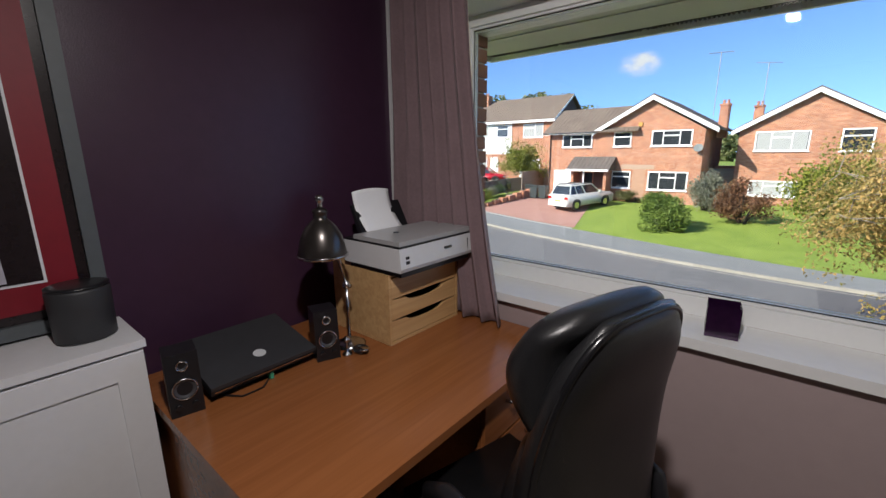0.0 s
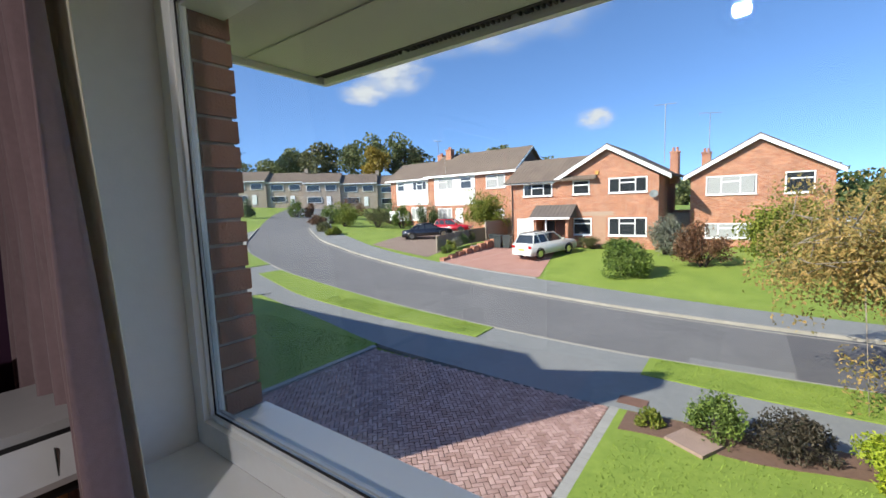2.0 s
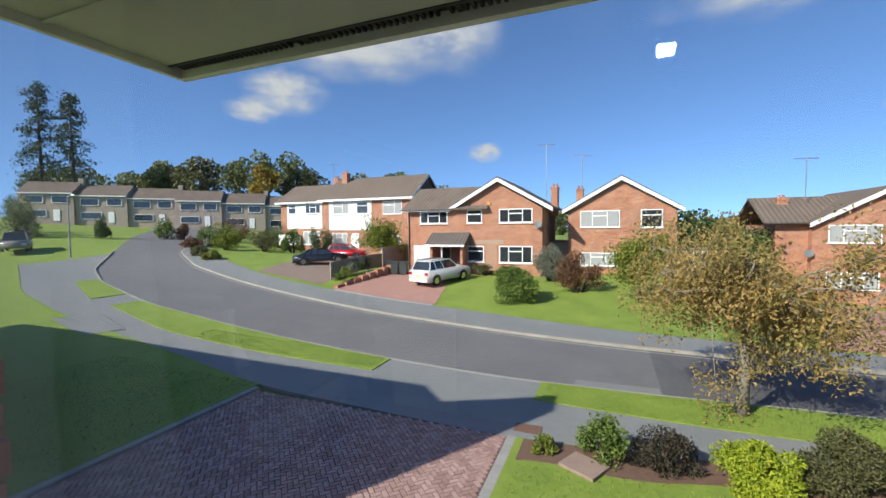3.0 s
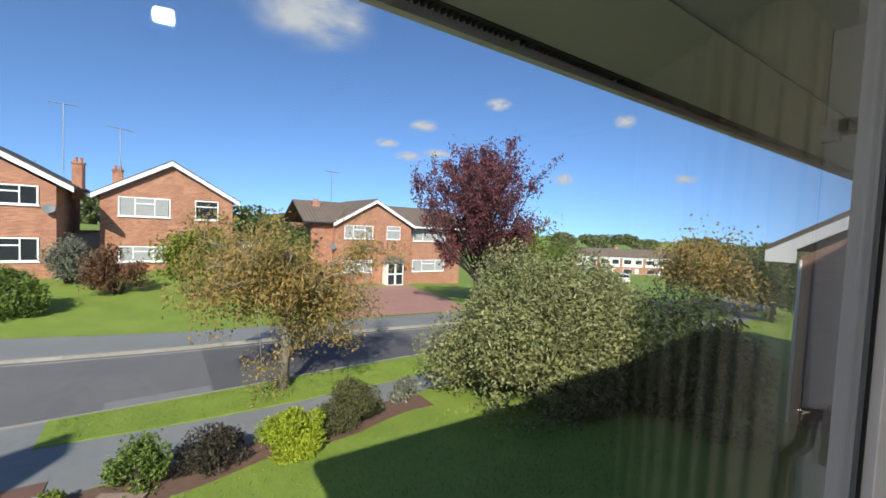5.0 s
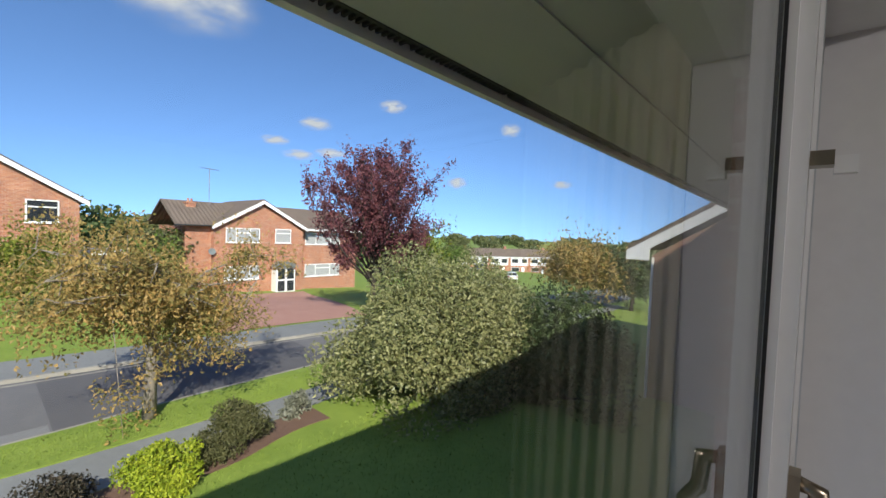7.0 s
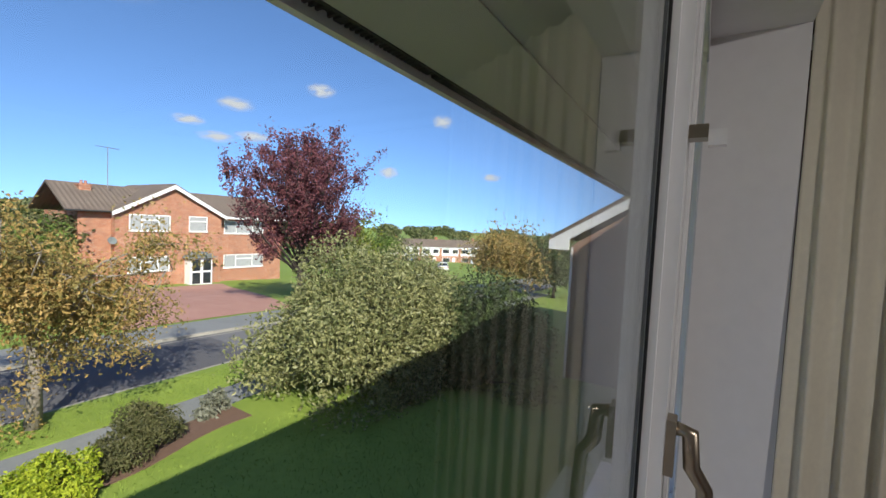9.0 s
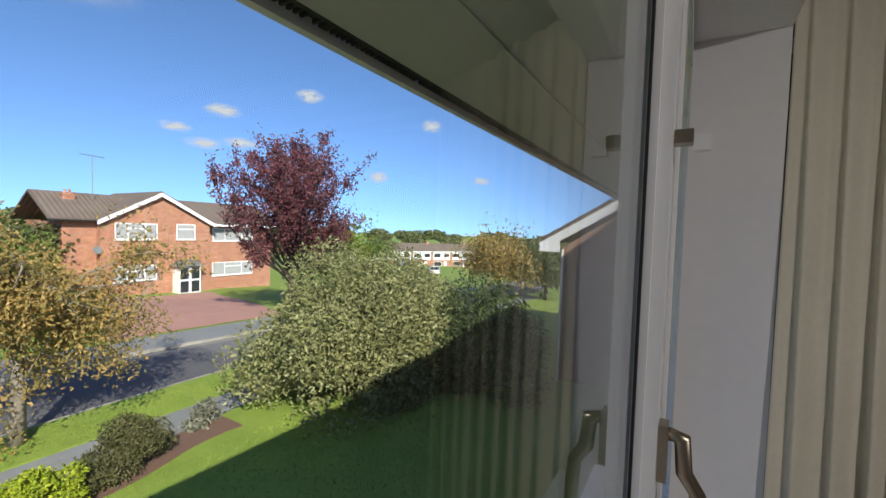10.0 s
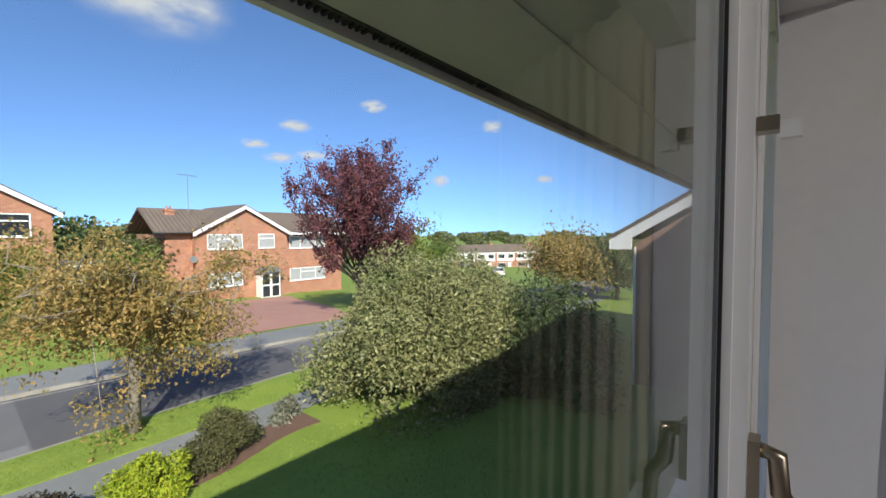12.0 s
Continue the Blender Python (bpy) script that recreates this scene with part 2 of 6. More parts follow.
M_JOINT = mat("jointing_sand", (0.13, 0.105, 0.09), 0.95, var=0.2, scale=10)
M_EDGING = mat("grey_edging", (0.30, 0.29, 0.27), 0.9, var=0.15, scale=5, rnd=0.4)
M_REDDRIVE = mat("red_block_drive", (0.33, 0.16, 0.125), 0.9, col2=(0.45, 0.26, 0.21), scale=1.2, bump=0.4, bscale=22)
M_BROWNDRIVE = mat("brown_drive", (0.20, 0.14, 0.11), 0.9, col2=(0.28, 0.21, 0.17), scale=1.2, bump=0.4, bscale=22)
M_SOIL = mat("bark_soil", (0.10, 0.055, 0.038), 0.95, col2=(0.20, 0.12, 0.085), scale=14, bump=1.0, bscale=45)
M_STONE = mat("sandstone_slab", (0.30, 0.21, 0.17), 0.9, var=0.2, scale=6, bump=0.4)
M_BRICK = brick_mat("orange_red_brick", (0.31, 0.095, 0.05), (0.52, 0.22, 0.115), (0.52, 0.42, 0.34))
M_BRICKOWN = brick_mat("brown_red_brick", (0.24, 0.10, 0.065), (0.32, 0.15, 0.10), (0.42, 0.38, 0.34))
M_BRICKBUFF = brick_mat("buff_brick", (0.34, 0.27, 0.21), (0.42, 0.34, 0.27), (0.45, 0.42, 0.38))
M_RENDER = mat("white_cladding", (0.80, 0.80, 0.78), 0.6, var=0.04, scale=1)
M_TILE = tile_mat("brown_roof_tiles", (0.115, 0.085, 0.068), (0.20, 0.155, 0.12))
M_TILEDARK = tile_mat("grey_brown_roof_tiles", (0.085, 0.072, 0.065), (0.15, 0.125, 0.11))
M_FASCIA = mat("white_bargeboard", (0.82, 0.82, 0.81), 0.45, var=0.04, scale=2)
M_GUTTER = mat("dark_gutter", (0.03, 0.03, 0.03), 0.5)
M_TILEHUNG = mat("brown_tile_hanging", (0.10, 0.065, 0.055), 0.9, var=0.25, scale=3)
M_GARAGE = mat("white_garage_door", (0.78, 0.78, 0.77), 0.45, var=0.03)
M_DOOR = mat("brown_front_door", (0.09, 0.035, 0.02), 0.5)
M_LEAD = mat("grey_porch_lead", (0.16, 0.18, 0.18), 0.6, var=0.2)
M_NET = mat("net_curtain", (0.36, 0.37, 0.37), 0.85, var=0.2, scale=9)
M_FENCE = wood_mat("weathered_fence_wood", (0.20, 0.16, 0.13), (0.32, 0.27, 0.22), 0.9, "X")
M_BARK = mat("pale_bark", (0.16, 0.13, 0.10), 0.95, col2=(0.34, 0.30, 0.25), scale=10, bump=0.8, bscale=40)
M_BARKDARK = mat("dark_bark", (0.05, 0.038, 0.03), 0.95, var=0.3, scale=10, bump=0.8, bscale=40)
M_SUVW = mat("white_car_paint", (0.66, 0.66, 0.64), 0.2, var=0.03, coat=0.8)
M_CARBLK = mat("black_car_paint", (0.012, 0.014, 0.02), 0.15, var=0.2, coat=1.0)
M_CARRED = mat("red_car_paint", (0.42, 0.012, 0.02), 0.2, var=0.1, coat=0.8)
M_CARGREY = mat("grey_van_paint", (0.20, 0.185, 0.17), 0.25, var=0.1, coat=0.6)
M_CARBLUE = mat("blue_car_paint", (0.015, 0.07, 0.42), 0.25, var=0.1, coat=0.6)
M_TYRE = mat("tyre_rubber", (0.018, 0.018, 0.018), 0.85)
M_LIGHTRED = mat("tail_light_red", (0.35, 0.01, 0.01), 0.2)
M_PLATE = mat("number_plate_yellow", (0.65, 0.48, 0.08), 0.4)
M_BIN = mat("dark_wheelie_bin", (0.035, 0.045, 0.045), 0.5)
M_POLE = mat("galvanised_metal", (0.30, 0.31, 0.31), 0.45, 0.7)


def leaf(name, a, b, trans=0.35, rough=0.55):
    return mat(name, a, rough, col2=b, scale=0.7, rnd=1.1, island=True, trans=trans, spec=0.35)


L_BIRCH = leaf("autumn_leaves", (0.22, 0.20, 0.06), (0.53, 0.35, 0.125))
L_PURPLE = leaf("purple_leaves", (0.085, 0.03, 0.042), (0.31, 0.115, 0.12))
L_BUSH = leaf("grey_green_leaves", (0.16, 0.185, 0.07), (0.42, 0.41, 0.19), rough=0.4)
L_LIME = leaf("lime_leaves", (0.21, 0.29, 0.018), (0.50, 0.55, 0.05))
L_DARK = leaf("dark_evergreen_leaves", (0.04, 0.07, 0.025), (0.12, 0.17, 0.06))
L_PURPDARK = leaf("bronze_leaves", (0.03, 0.032, 0.022), (0.115, 0.09, 0.06))
L_OLIVE = leaf("olive_leaves", (0.075, 0.085, 0.03), (0.20, 0.19, 0.085))
L_GREEN = leaf("mid_green_leaves", (0.075, 0.125, 0.026), (0.23, 0.31, 0.065))
L_YGREEN = leaf("yellow_green_leaves", (0.10, 0.14, 0.02), (0.30, 0.32, 0.05))
L_RUST = leaf("rusty_leaves", (0.11, 0.055, 0.03), (0.28, 0.15, 0.08))
L_GREY = leaf("silver_leaves", (0.16, 0.17, 0.12), (0.32, 0.32, 0.25))
L_FAR = leaf("distant_woodland", (0.09, 0.12, 0.045), (0.25, 0.26, 0.11))
L_CONIFER = leaf("conifer_needles", (0.03, 0.05, 0.03), (0.09, 0.12, 0.06))
L_GOLD = leaf("golden_leaves", (0.20, 0.14, 0.02), (0.36, 0.27, 0.05))

# ---- building helpers ----
def part(name, bm, material, parent=None, label="", smooth=False, bevel=0.0):
    """One mesh object out of a bmesh, under its thing."""
    if bevel:
        bmesh.ops.bevel(bm, geom=[e for e in bm.edges if len(e.link_faces) == 2 and e.calc_face_angle(0) > 0.5], offset=bevel, segments=2, affect="EDGES", clamp_overlap=True)
    bmesh.ops.recalc_face_normals(bm, faces=bm.faces)
    me = bpy.data.meshes.new(name)
    bm.to_mesh(me)
    bm.free()
    me.materials.append(material)
    if smooth:
        me.polygons.foreach_set("use_smooth", [True] * len(me.polygons))
    ob = new(name, me)
    if parent:
        ob.parent = parent
    if label:
        ob["label"] = label
    return ob


def thing(name, label, category, m=None, group="", kind=""):
    ob = new(name)
    if m:
        ob.matrix_basis = m
    return tagged(ob, label, category, group, kind)


def box(x0, x1, y0, y1, z0, z1, bm=None):
    bm = bm or bmesh.new()
    v = [bm.verts.new((x, y, z)) for x in (x0, x1) for y in (y0, y1) for z in (z0, z1)]
    for f in ((0, 1, 3, 2), (4, 6, 7, 5), (0, 4, 5, 1), (2, 3, 7, 6), (0, 2, 6, 4), (1, 5, 7, 3)):
        bm.faces.new([v[i] for i in f])
    return bm


def prism(poly, axis, a, b, bm=None):
    """A polygon in the two other axes, drawn out along one axis."""
    bm = bm or bmesh.new()

    def at(p, d):
        return (d, p[0], p[1]) if axis == "x" else (p[0], d, p[1]) if axis == "y" else (p[0], p[1], d)
    lo, hi = [bm.verts.new(at(p, a)) for p in poly], [bm.verts.new(at(p, b)) for p in poly]
    n = len(poly)
    bm.faces.new(lo)
    bm.faces.new(hi[::-1])
    for i in range(n):
        bm.faces.new((lo[i], lo[(i + 1) % n], hi[(i + 1) % n], hi[i]))
    return bm


def lathe(profile, seg=28, centre=(0, 0, 0), bm=None, sx=1.0, sy=1.0):
    """Turns (radius, height) pairs round the upright axis."""
    bm = bm or bmesh.new()
    rings = []
    for r, z in profile:
        rings.append([bm.verts.new((centre[0] + sx * max(r, 1e-4) * math.cos(2 * math.pi * k / seg), centre[1] + sy * max(r, 1e-4) * math.sin(2 * math.pi * k / seg), centre[2] + z)) for k in range(seg)])
    for a, b in zip(rings, rings[1:]):
        for k in range(seg):
            bm.faces.new((a[k], a[(k + 1) % seg], b[(k + 1) % seg], b[k]))
    bm.faces.new(rings[0][::-1])
    bm.faces.new(rings[-1])
    return bm


def tube(points, radii, seg=8, bm=None):
    bm = bm or bmesh.new()
    pts = [Vector(p) for p in points]
    if not hasattr(radii, "__len__"):
        radii = [radii] * len(pts)
    rings = []
    for i, p in enumerate(pts):
        d = (pts[min(i + 1, len(pts) - 1)] - pts[max(i - 1, 0)]).normalized()
        a = d.orthogonal().normalized() if not rings else (ref - d * ref.dot(d)).normalized()
        ref = a
        b = d.cross(a)
        rings.append([bm.verts.new(p + radii[i] * (math.cos(2 * math.pi * k / seg) * a + math.sin(2 * math.pi * k / seg) * b)) for k in range(seg)])
    for r, s in zip(rings, rings[1:]):
        for k in range(seg):
            bm.faces.new((r[k], r[(k + 1) % seg], s[(k + 1) % seg], s[k]))
    bm.faces.new(rings[0][::-1])
    bm.faces.new(rings[-1])
    return bm


def rim(x0, x1, z0, z1, w, y0, y1):
    bm = box(x0, x1, y0, y1, z0, z0 + w)
    box(x0, x1, y0, y1, z1 - w, z1, bm)
    box(x0, x0 + w, y0, y1, z0 + w, z1 - w, bm)
    box(x1 - w, x1, y0, y1, z0 + w, z1 - w, bm)
    return bm


def grid_mesh(name, fn, nu, nv, material, smooth=True):
    """A sheet from fn(u, v), u and v from 0 to 1."""
    vs = [fn(i / nu, j / nv) for j in range(nv + 1) for i in range(nu + 1)]
    fs = [(j * (nu + 1) + i, j * (nu + 1) + i + 1, (j + 1) * (nu + 1) + i + 1, (j + 1) * (nu + 1) + i) for j in range(nv) for i in range(nu)]
    me = bpy.data.meshes.new(name)
    me.from_pydata(vs, [], fs)
    me.materials.append(material)
    if smooth:
        me.polygons.foreach_set("use_smooth", [True] * len(fs))
    return new(name, me)


def struct(ob, label):
    return tagged(ob, label, "", "", "structure")


# ---- lie of the land ----
def ss(a, b, v):
    u = min(1, max(0, (v - a) / (b - a)))
    return u * u * (3 - 2 * u)


def zg(x, y):
    """Height of the ground: a street that climbs to one side and falls away to the other."""
    z = -2.98 + 0.85 * ss(18.5, 31, y)
    l, r = max(0, -10 - x), max(0, x - 8)
    z += 0.07 * l * l / (l + 12) - 0.055 * r * r / (r + 10)
    return z - 1.5 * ss(5, 16, x) * ss(19, 33, y)


def lerp(pts):
    xs, ys = [p[0] for p in pts], [p[1] for p in pts]

    def f(x):
        w = 1.2
        return float(sum(np.interp(x + d * w, xs, ys) for d in (-1, -0.5, 0, 0.5, 1)) / 5)
    return f


near_kerb = lerp([(-90, 62), (-62, 38), (-49, 28.5), (-38.9, 20.7), (-32.5, 17.7), (-23.9, 15.2), (-17, 14.1), (-12.2, 13.35), (-8.75, 12.8), (-6.8, 12.5), (-2.6, 12.1), (1.8, 12.2), (4.3, 12.45), (8.3, 12.6), (20, 12.8), (60, 16), (120, 26)])
far_kerb = lerp([(-90, 78), (-60, 49), (-49, 37.5), (-40.5, 29.2), (-33, 25.1), (-25.8, 22.8), (-21, 21.6), (-12.1, 19.6), (-3.5, 17.6), (0.9, 17.0), (10.6, 16.5), (20, 16.7), (60, 20), (120, 30)])
far_back = lerp([(-90, 81), (-60, 52), (-49, 40.2), (-40, 32), (-33, 28), (-26.3, 25.3), (-21.9, 24), (-17.3, 23.1), (-9.3, 21.6), (-1.8, 19.9), (1, 19.3), (7.2, 18.7), (11.8, 18.7), (20, 18.9), (60, 22), (120, 32)])
near_back = lerp([(-60, 27), (-45, 18.5), (-32, 13.2), (-25, 11.6), (-18.2, 10.6), (-13.4, 9.9), (-9.2, 8.9), (-1.8, 8.5), (2, 8.95), (6.3, 9.6), (12, 10.2), (40, 12.2)])
verge_in = lerp([(-60, 33), (-40, 19.5), (-25.8, 14.0), (-17.8, 11.9), (-12, 11.4), (-8.1, 11.2), (-6.6, 11.2), (-1.8, 10.7), (2.2, 10.5), (6.9, 10.7), (12, 11.2), (40, 13.5)])


def ribbon(name, lo, hi, x0, x1, nx, ny, off, material, skirt=0.12, ends=(0, 0)):
    """A strip of ground between two lines, with an edge that goes down into the land. ends: how far each end is drawn in at its corners."""
    def fn(u, v):
        x = x0 + (x1 - x0) * u
        if v < 0:
            return (x, lo(x), zg(x, lo(x)) + off - skirt)
        if v > 1:
            return (x, hi(x), zg(x, hi(x)) + off - skirt)
        y = lo(x) + (hi(x) - lo(x)) * v
        return (x, y, zg(x, y) + off)
    rows = [-1] + [j / ny for j in range(ny + 1)] + [2]
    vs = [fn(i / nx, v) for v in rows for i in range(nx + 1)]
    n = nx + 1
    fs = [(j * n + i, j * n + i + 1, (j + 1) * n + i + 1, (j + 1) * n + i) for j in range(len(rows) - 1) for i in range(nx)]
    for i in (0, nx):
        for j in range(len(rows) - 1):
            a, b = vs[j * n + i], vs[(j + 1) * n + i]
            k = len(vs)
            vs += [(a[0], a[1], a[2] - skirt), (b[0], b[1], b[2] - skirt)]
            fs.append((j * n + i, (j + 1) * n + i, k + 1, k))
    me = bpy.data.meshes.new(name)
    me.from_pydata(vs, [], fs)
    me.materials.append(material)
    return new(name, me)


# ground to the horizon, one sheet, with rings that widen outwards
def ground_sheet():
    rs = [0.1] + [3 * 1.16 ** k for k in range(44)]
    na = 96
    vs, fs = [], []
    for r in rs:
        for k in range(na):
            a = 2 * math.pi * k / na
            x, y = r * math.cos(a), 10 + r * math.sin(a)
            far = ss(150, 500, r)
            vs.append((x, y, (1 - far) * (zg(max(-120, min(130, x)), min(y, 120)) - 0.14) - 14 * far))
    for i in range(len(rs) - 1):
        for k in range(na):
            fs.append((i * na + k, i * na + (k + 1) % na, (i + 1) * na + (k + 1) % na, (i + 1) * na + k))
    me = bpy.data.meshes.new("ground")
    me.from_pydata(vs, [], fs)
    me.materials.append(M_GRASS)
    return struct(new("ground", me), "grassy ground that reaches the horizon")


ground_sheet()
struct(ribbon("road", near_kerb, far_kerb, -88, 110, 150, 6, -0.10, M_ASPHALT, 0.05), "grey asphalt residential road that bends uphill")
struct(ribbon("pavement_near", near_back, lambda x: near_kerb(x) - 0.1, -45, 40, 90, 6, 0.0, M_PAVE), "grey asphalt pavement with dropped crossing")
struct(ribbon("pavement_far", lambda x: far_kerb(x) + 0.1, far_back, -88, 110, 150, 3, 0.0, M_PAVE), "grey asphalt pavement on the opposite side")
struct(ribbon("lawn_far", far_back, lambda x: far_back(x) + 42, -88, 110, 120, 40, 0.0, M_GRASS), "sunlit front lawns on the opposite side")
struct(ribbon("verge_left", verge_in, lambda x: near_kerb(x) - 0.13, -24.5, -6.75, 50, 5, 0.03, M_GRASS), "mown grass verge beside the road")
struct(ribbon("verge_right", verge_in, lambda x: near_kerb(x) - 0.13, -1.5, 38, 80, 5, 0.03, M_GRASS), "mown grass verge beneath the street tree")
struct(ribbon("verge_far_left", lambda x: verge_in(x) - 0.4, lambda x: near_kerb(x) - 0.13, -33.5, -27, 20, 5, 0.03, M_GRASS), "small mown grass island")
struct(ribbon("lawn_left", lambda x: 0.6, lambda x: near_back(x) - 0.02, -45, -9.28, 40, 14, 0.02, M_GRASS), "front lawn beside the drive, in house shadow")
struct(ribbon("lawn_right", lambda x: 0.6, lambda x: near_back(x) - 0.02, -1.52, 40, 50, 14, 0.02, M_GRASS), "front lawn in the shadow of the house")
struct(ribbon("drive_bed", lambda x: 0.3, lambda x: 8.62, -9.1, -1.75, 20, 14, -0.045, M_JOINT), "sand joints of the block-paved drive")

# repair patch and drain covers
pt = ribbon("road_patch", lambda x: near_kerb(x) + 0.1, lambda x: near_kerb(x) + 0.75, -0.6, 1.7, 10, 2, -0.094, M_PATCH, 0.004)
struct(pt, "pale repaired patch in the road surface")
struct(ribbon("road_seam", lambda x: near_kerb(x) + 0.02, lambda x: far_kerb(x) - 0.02, 1.75, 9.5, 20, 4, -0.096, mat("darker_asphalt", (0.085, 0.083, 0.09), 0.9, col2=(0.125, 0.12, 0.125), scale=0.5, bump=0.3, bscale=60), 0.003), "darker relaid stretch of road asphalt")

# opposite drives
def drive(name, quad, material, label, off=0.02, n=10):
    a, b, c, d = [Vector(q) for q in quad]

    def fn(u, v):
        p = (a.lerp(b, u)).lerp(d.lerp(c, u), v)
        return (p.x, p.y, zg(p.x, p.y) + off)
    return struct(grid_mesh(name, fn, n, n, material), label)


drive("drive_opposite", [(-17.2, 23.25), (-9.0, 21.75), (-11.3, 31.4), (-15.4, 31.4)], M_REDDRIVE, "pink block drive that slopes up to the garage", n=24)
drive("drive_upper", [(-26.4, 25.6), (-18.8, 23.9), (-20.5, 38.5), (-28.3, 38.5)], M_BROWNDRIVE, "brown block drive in front of the white house", n=24)
drive("drive_lower", [(7.6, 18.9), (15.6, 18.95), (20.5, 34.4), (13.0, 33.5)], M_REDDRIVE, "pink block drive beside the lower house", n=24)
struct(ribbon("drive_edge", lambda x: far_back(x) - 0.02, lambda x: far_back(x) + 0.14, -17.0, -9.1, 20, 1, 0.03, M_EDGING), "pale edging strip along the drive")
drive("bin_pad", [(-23.0, 12.4), (-19.2, 11.2), (-19.6, 9.9), (-23.6, 10.6)], M_PAVE, "path to the neighbouring house", 0.035)


# ---- our own house: the room ----
X0, X1, YB, ZC, YI = -1.06, 3.2, -4.2, 2.42, -0.245      # walls, back wall, ceiling, inner face of the window wall
GX0, GX1, GZ0, GZ1, RX = -0.675, 1.205, 0.985, 2.117, 1.98   # fixed pane, reveal's far side
struct(part("floor", box(X0 - 0.1, X1 + 0.1, YB - 0.1, YI, -0.2, 0), M_CARPET), "beige carpeted bedroom floor")
struct(part("ceiling", box(X0 - 0.1, X1 + 0.1, YB - 0.1, YI + 0.3, ZC, ZC + 0.12), M_WHITE), "white painted ceiling")
struct(part("wall_purple", box(X0 - 0.1, X0, YB, YI, 0, ZC), M_PURPLE), "deep purple painted wall behind the desk")
struct(part("wall_right", box(X1, X1 + 0.1, YB, YI, 0, ZC), M_WALL), "plain mauve painted wall")
bw = box(X0 - 0.1, X1 + 0.1, YB - 0.1, YB, 0, ZC)
struct(part("wall_back", bw, M_WALL), "plain mauve painted wall behind the walker")
struct(part("wall_window_left", box(X0 - 0.1, -0.735, YI, 0.0, 0, ZC), M_WHITE), "white painted reveal wall beside the window")
struct(part("wall_window_right", box(RX, X1 + 0.1, YI, 0.0, 0, ZC), M_WHITE), "white painted reveal wall beyond the casement")
struct(part("wall_under_window", box(-0.735, RX, YI, 0.0, 0, 0.855), M_WALL), "mauve painted wall below the window sill")
struct(part("wall_over_window", box(-0.735, RX, YI, 0.0, 2.19, ZC), M_WHITE), "white painted lintel over the window")
struct(part("window_sill", box(-0.733, RX - 0.002, YI - 0.032, -0.0302, 0.857, 0.895), M_WHITE, bevel=0.012), "white painted window sill with rounded nosing")

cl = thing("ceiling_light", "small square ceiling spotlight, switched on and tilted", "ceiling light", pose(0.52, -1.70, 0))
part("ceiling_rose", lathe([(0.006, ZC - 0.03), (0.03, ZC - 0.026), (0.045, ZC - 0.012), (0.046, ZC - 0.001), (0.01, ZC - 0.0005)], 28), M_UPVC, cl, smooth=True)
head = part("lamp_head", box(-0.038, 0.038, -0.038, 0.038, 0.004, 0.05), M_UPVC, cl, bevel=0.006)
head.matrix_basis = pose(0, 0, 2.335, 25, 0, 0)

# the window: one large fixed pane and a narrow opening casement
FZ0, FZ1, FY0, FY1 = 0.8955, 2.188, -0.030, 0.03
window = thing("window_1", "large white plastic window with a fixed pane and casement", "window", kind="structure")


def frame_bars(x0, x1, z0, z1, w, y0, y1, name, parent, label="", wb=None):
    wb = wb or w
    part(name, box(x0, x1, y0, y1, z0, z0 + wb), M_UPVC, parent, label, bevel=0.006)
    part(name, box(x0, x1, y0, y1, z1 - w, z1), M_UPVC, parent, label, bevel=0.006)
    part(name, box(x0, x0 + w, y0, y1, z0 + wb + 0.0005, z1 - w - 0.0005), M_UPVC, parent, label, bevel=0.006)
    part(name, box(x1 - w, x1, y0, y1, z0 + wb + 0.0005, z1 - w - 0.0005), M_UPVC, parent, label, bevel=0.006)


frame_bars(-0.733, 1.28, FZ0, FZ1, 0.048, FY0, FY1, "window_frame", window, wb=0.075)
part("glazing_bead", rim(GX0 - 0.010, GX1 + 0.027, GZ0 - 0.013, GZ1 + 0.023, 0.011, -0.014, 0.004), M_UPVC, window)
part("rubber_seal", rim(GX0 - 0.0, GX1 + 0.016, GZ0 - 0.002, GZ1 + 0.012, 0.004, -0.0045, -0.0005), M_GASKET, window, "dark rubber glazing seal")
part("rubber_seal", rim(GX0 + 0.006, GX1 + 0.010, GZ0 + 0.004, GZ1 + 0.006, 0.006, 0.0045, 0.014), M_METALG, window, "grey spacer bar between the panes")
pane = part("glass_pane", box(GX0 - 0.006, GX1 + 0.022, 0.000, 0.004, GZ0 - 0.008, GZ1 + 0.018), M_GLASS, window, "large clear glass pane")
pane.visible_shadow = False
frame_bars(1.2815, RX - 0.002, FZ0, FZ1, 0.05, FY0, FY1, "window_frame", window)
frame_bars(1.30, RX - 0.04, FZ0 + 0.035, FZ1 - 0.035, 0.055, FY0 - 0.005, FY0 - 0.0005, "casement_frame", window, "opening casement frame")
part("rubber_seal", rim(1.356, RX - 0.096, FZ0 + 0.091, FZ1 - 0.091, 0.004, FY0 - 0.006, FY0 - 0.002), M_METALG, window)
pane2 = part("glass_pane", box(1.33, RX - 0.06, -0.016, -0.012, FZ0 + 0.06, FZ1 - 0.06), M_GLASS, window)
pane2.visible_shadow = False
struct(part("outer_sill", box(-0.70, RX, 0.032, 0.17, 0.90, 0.945), M_UPVC, bevel=0.008), "white outside sill board")

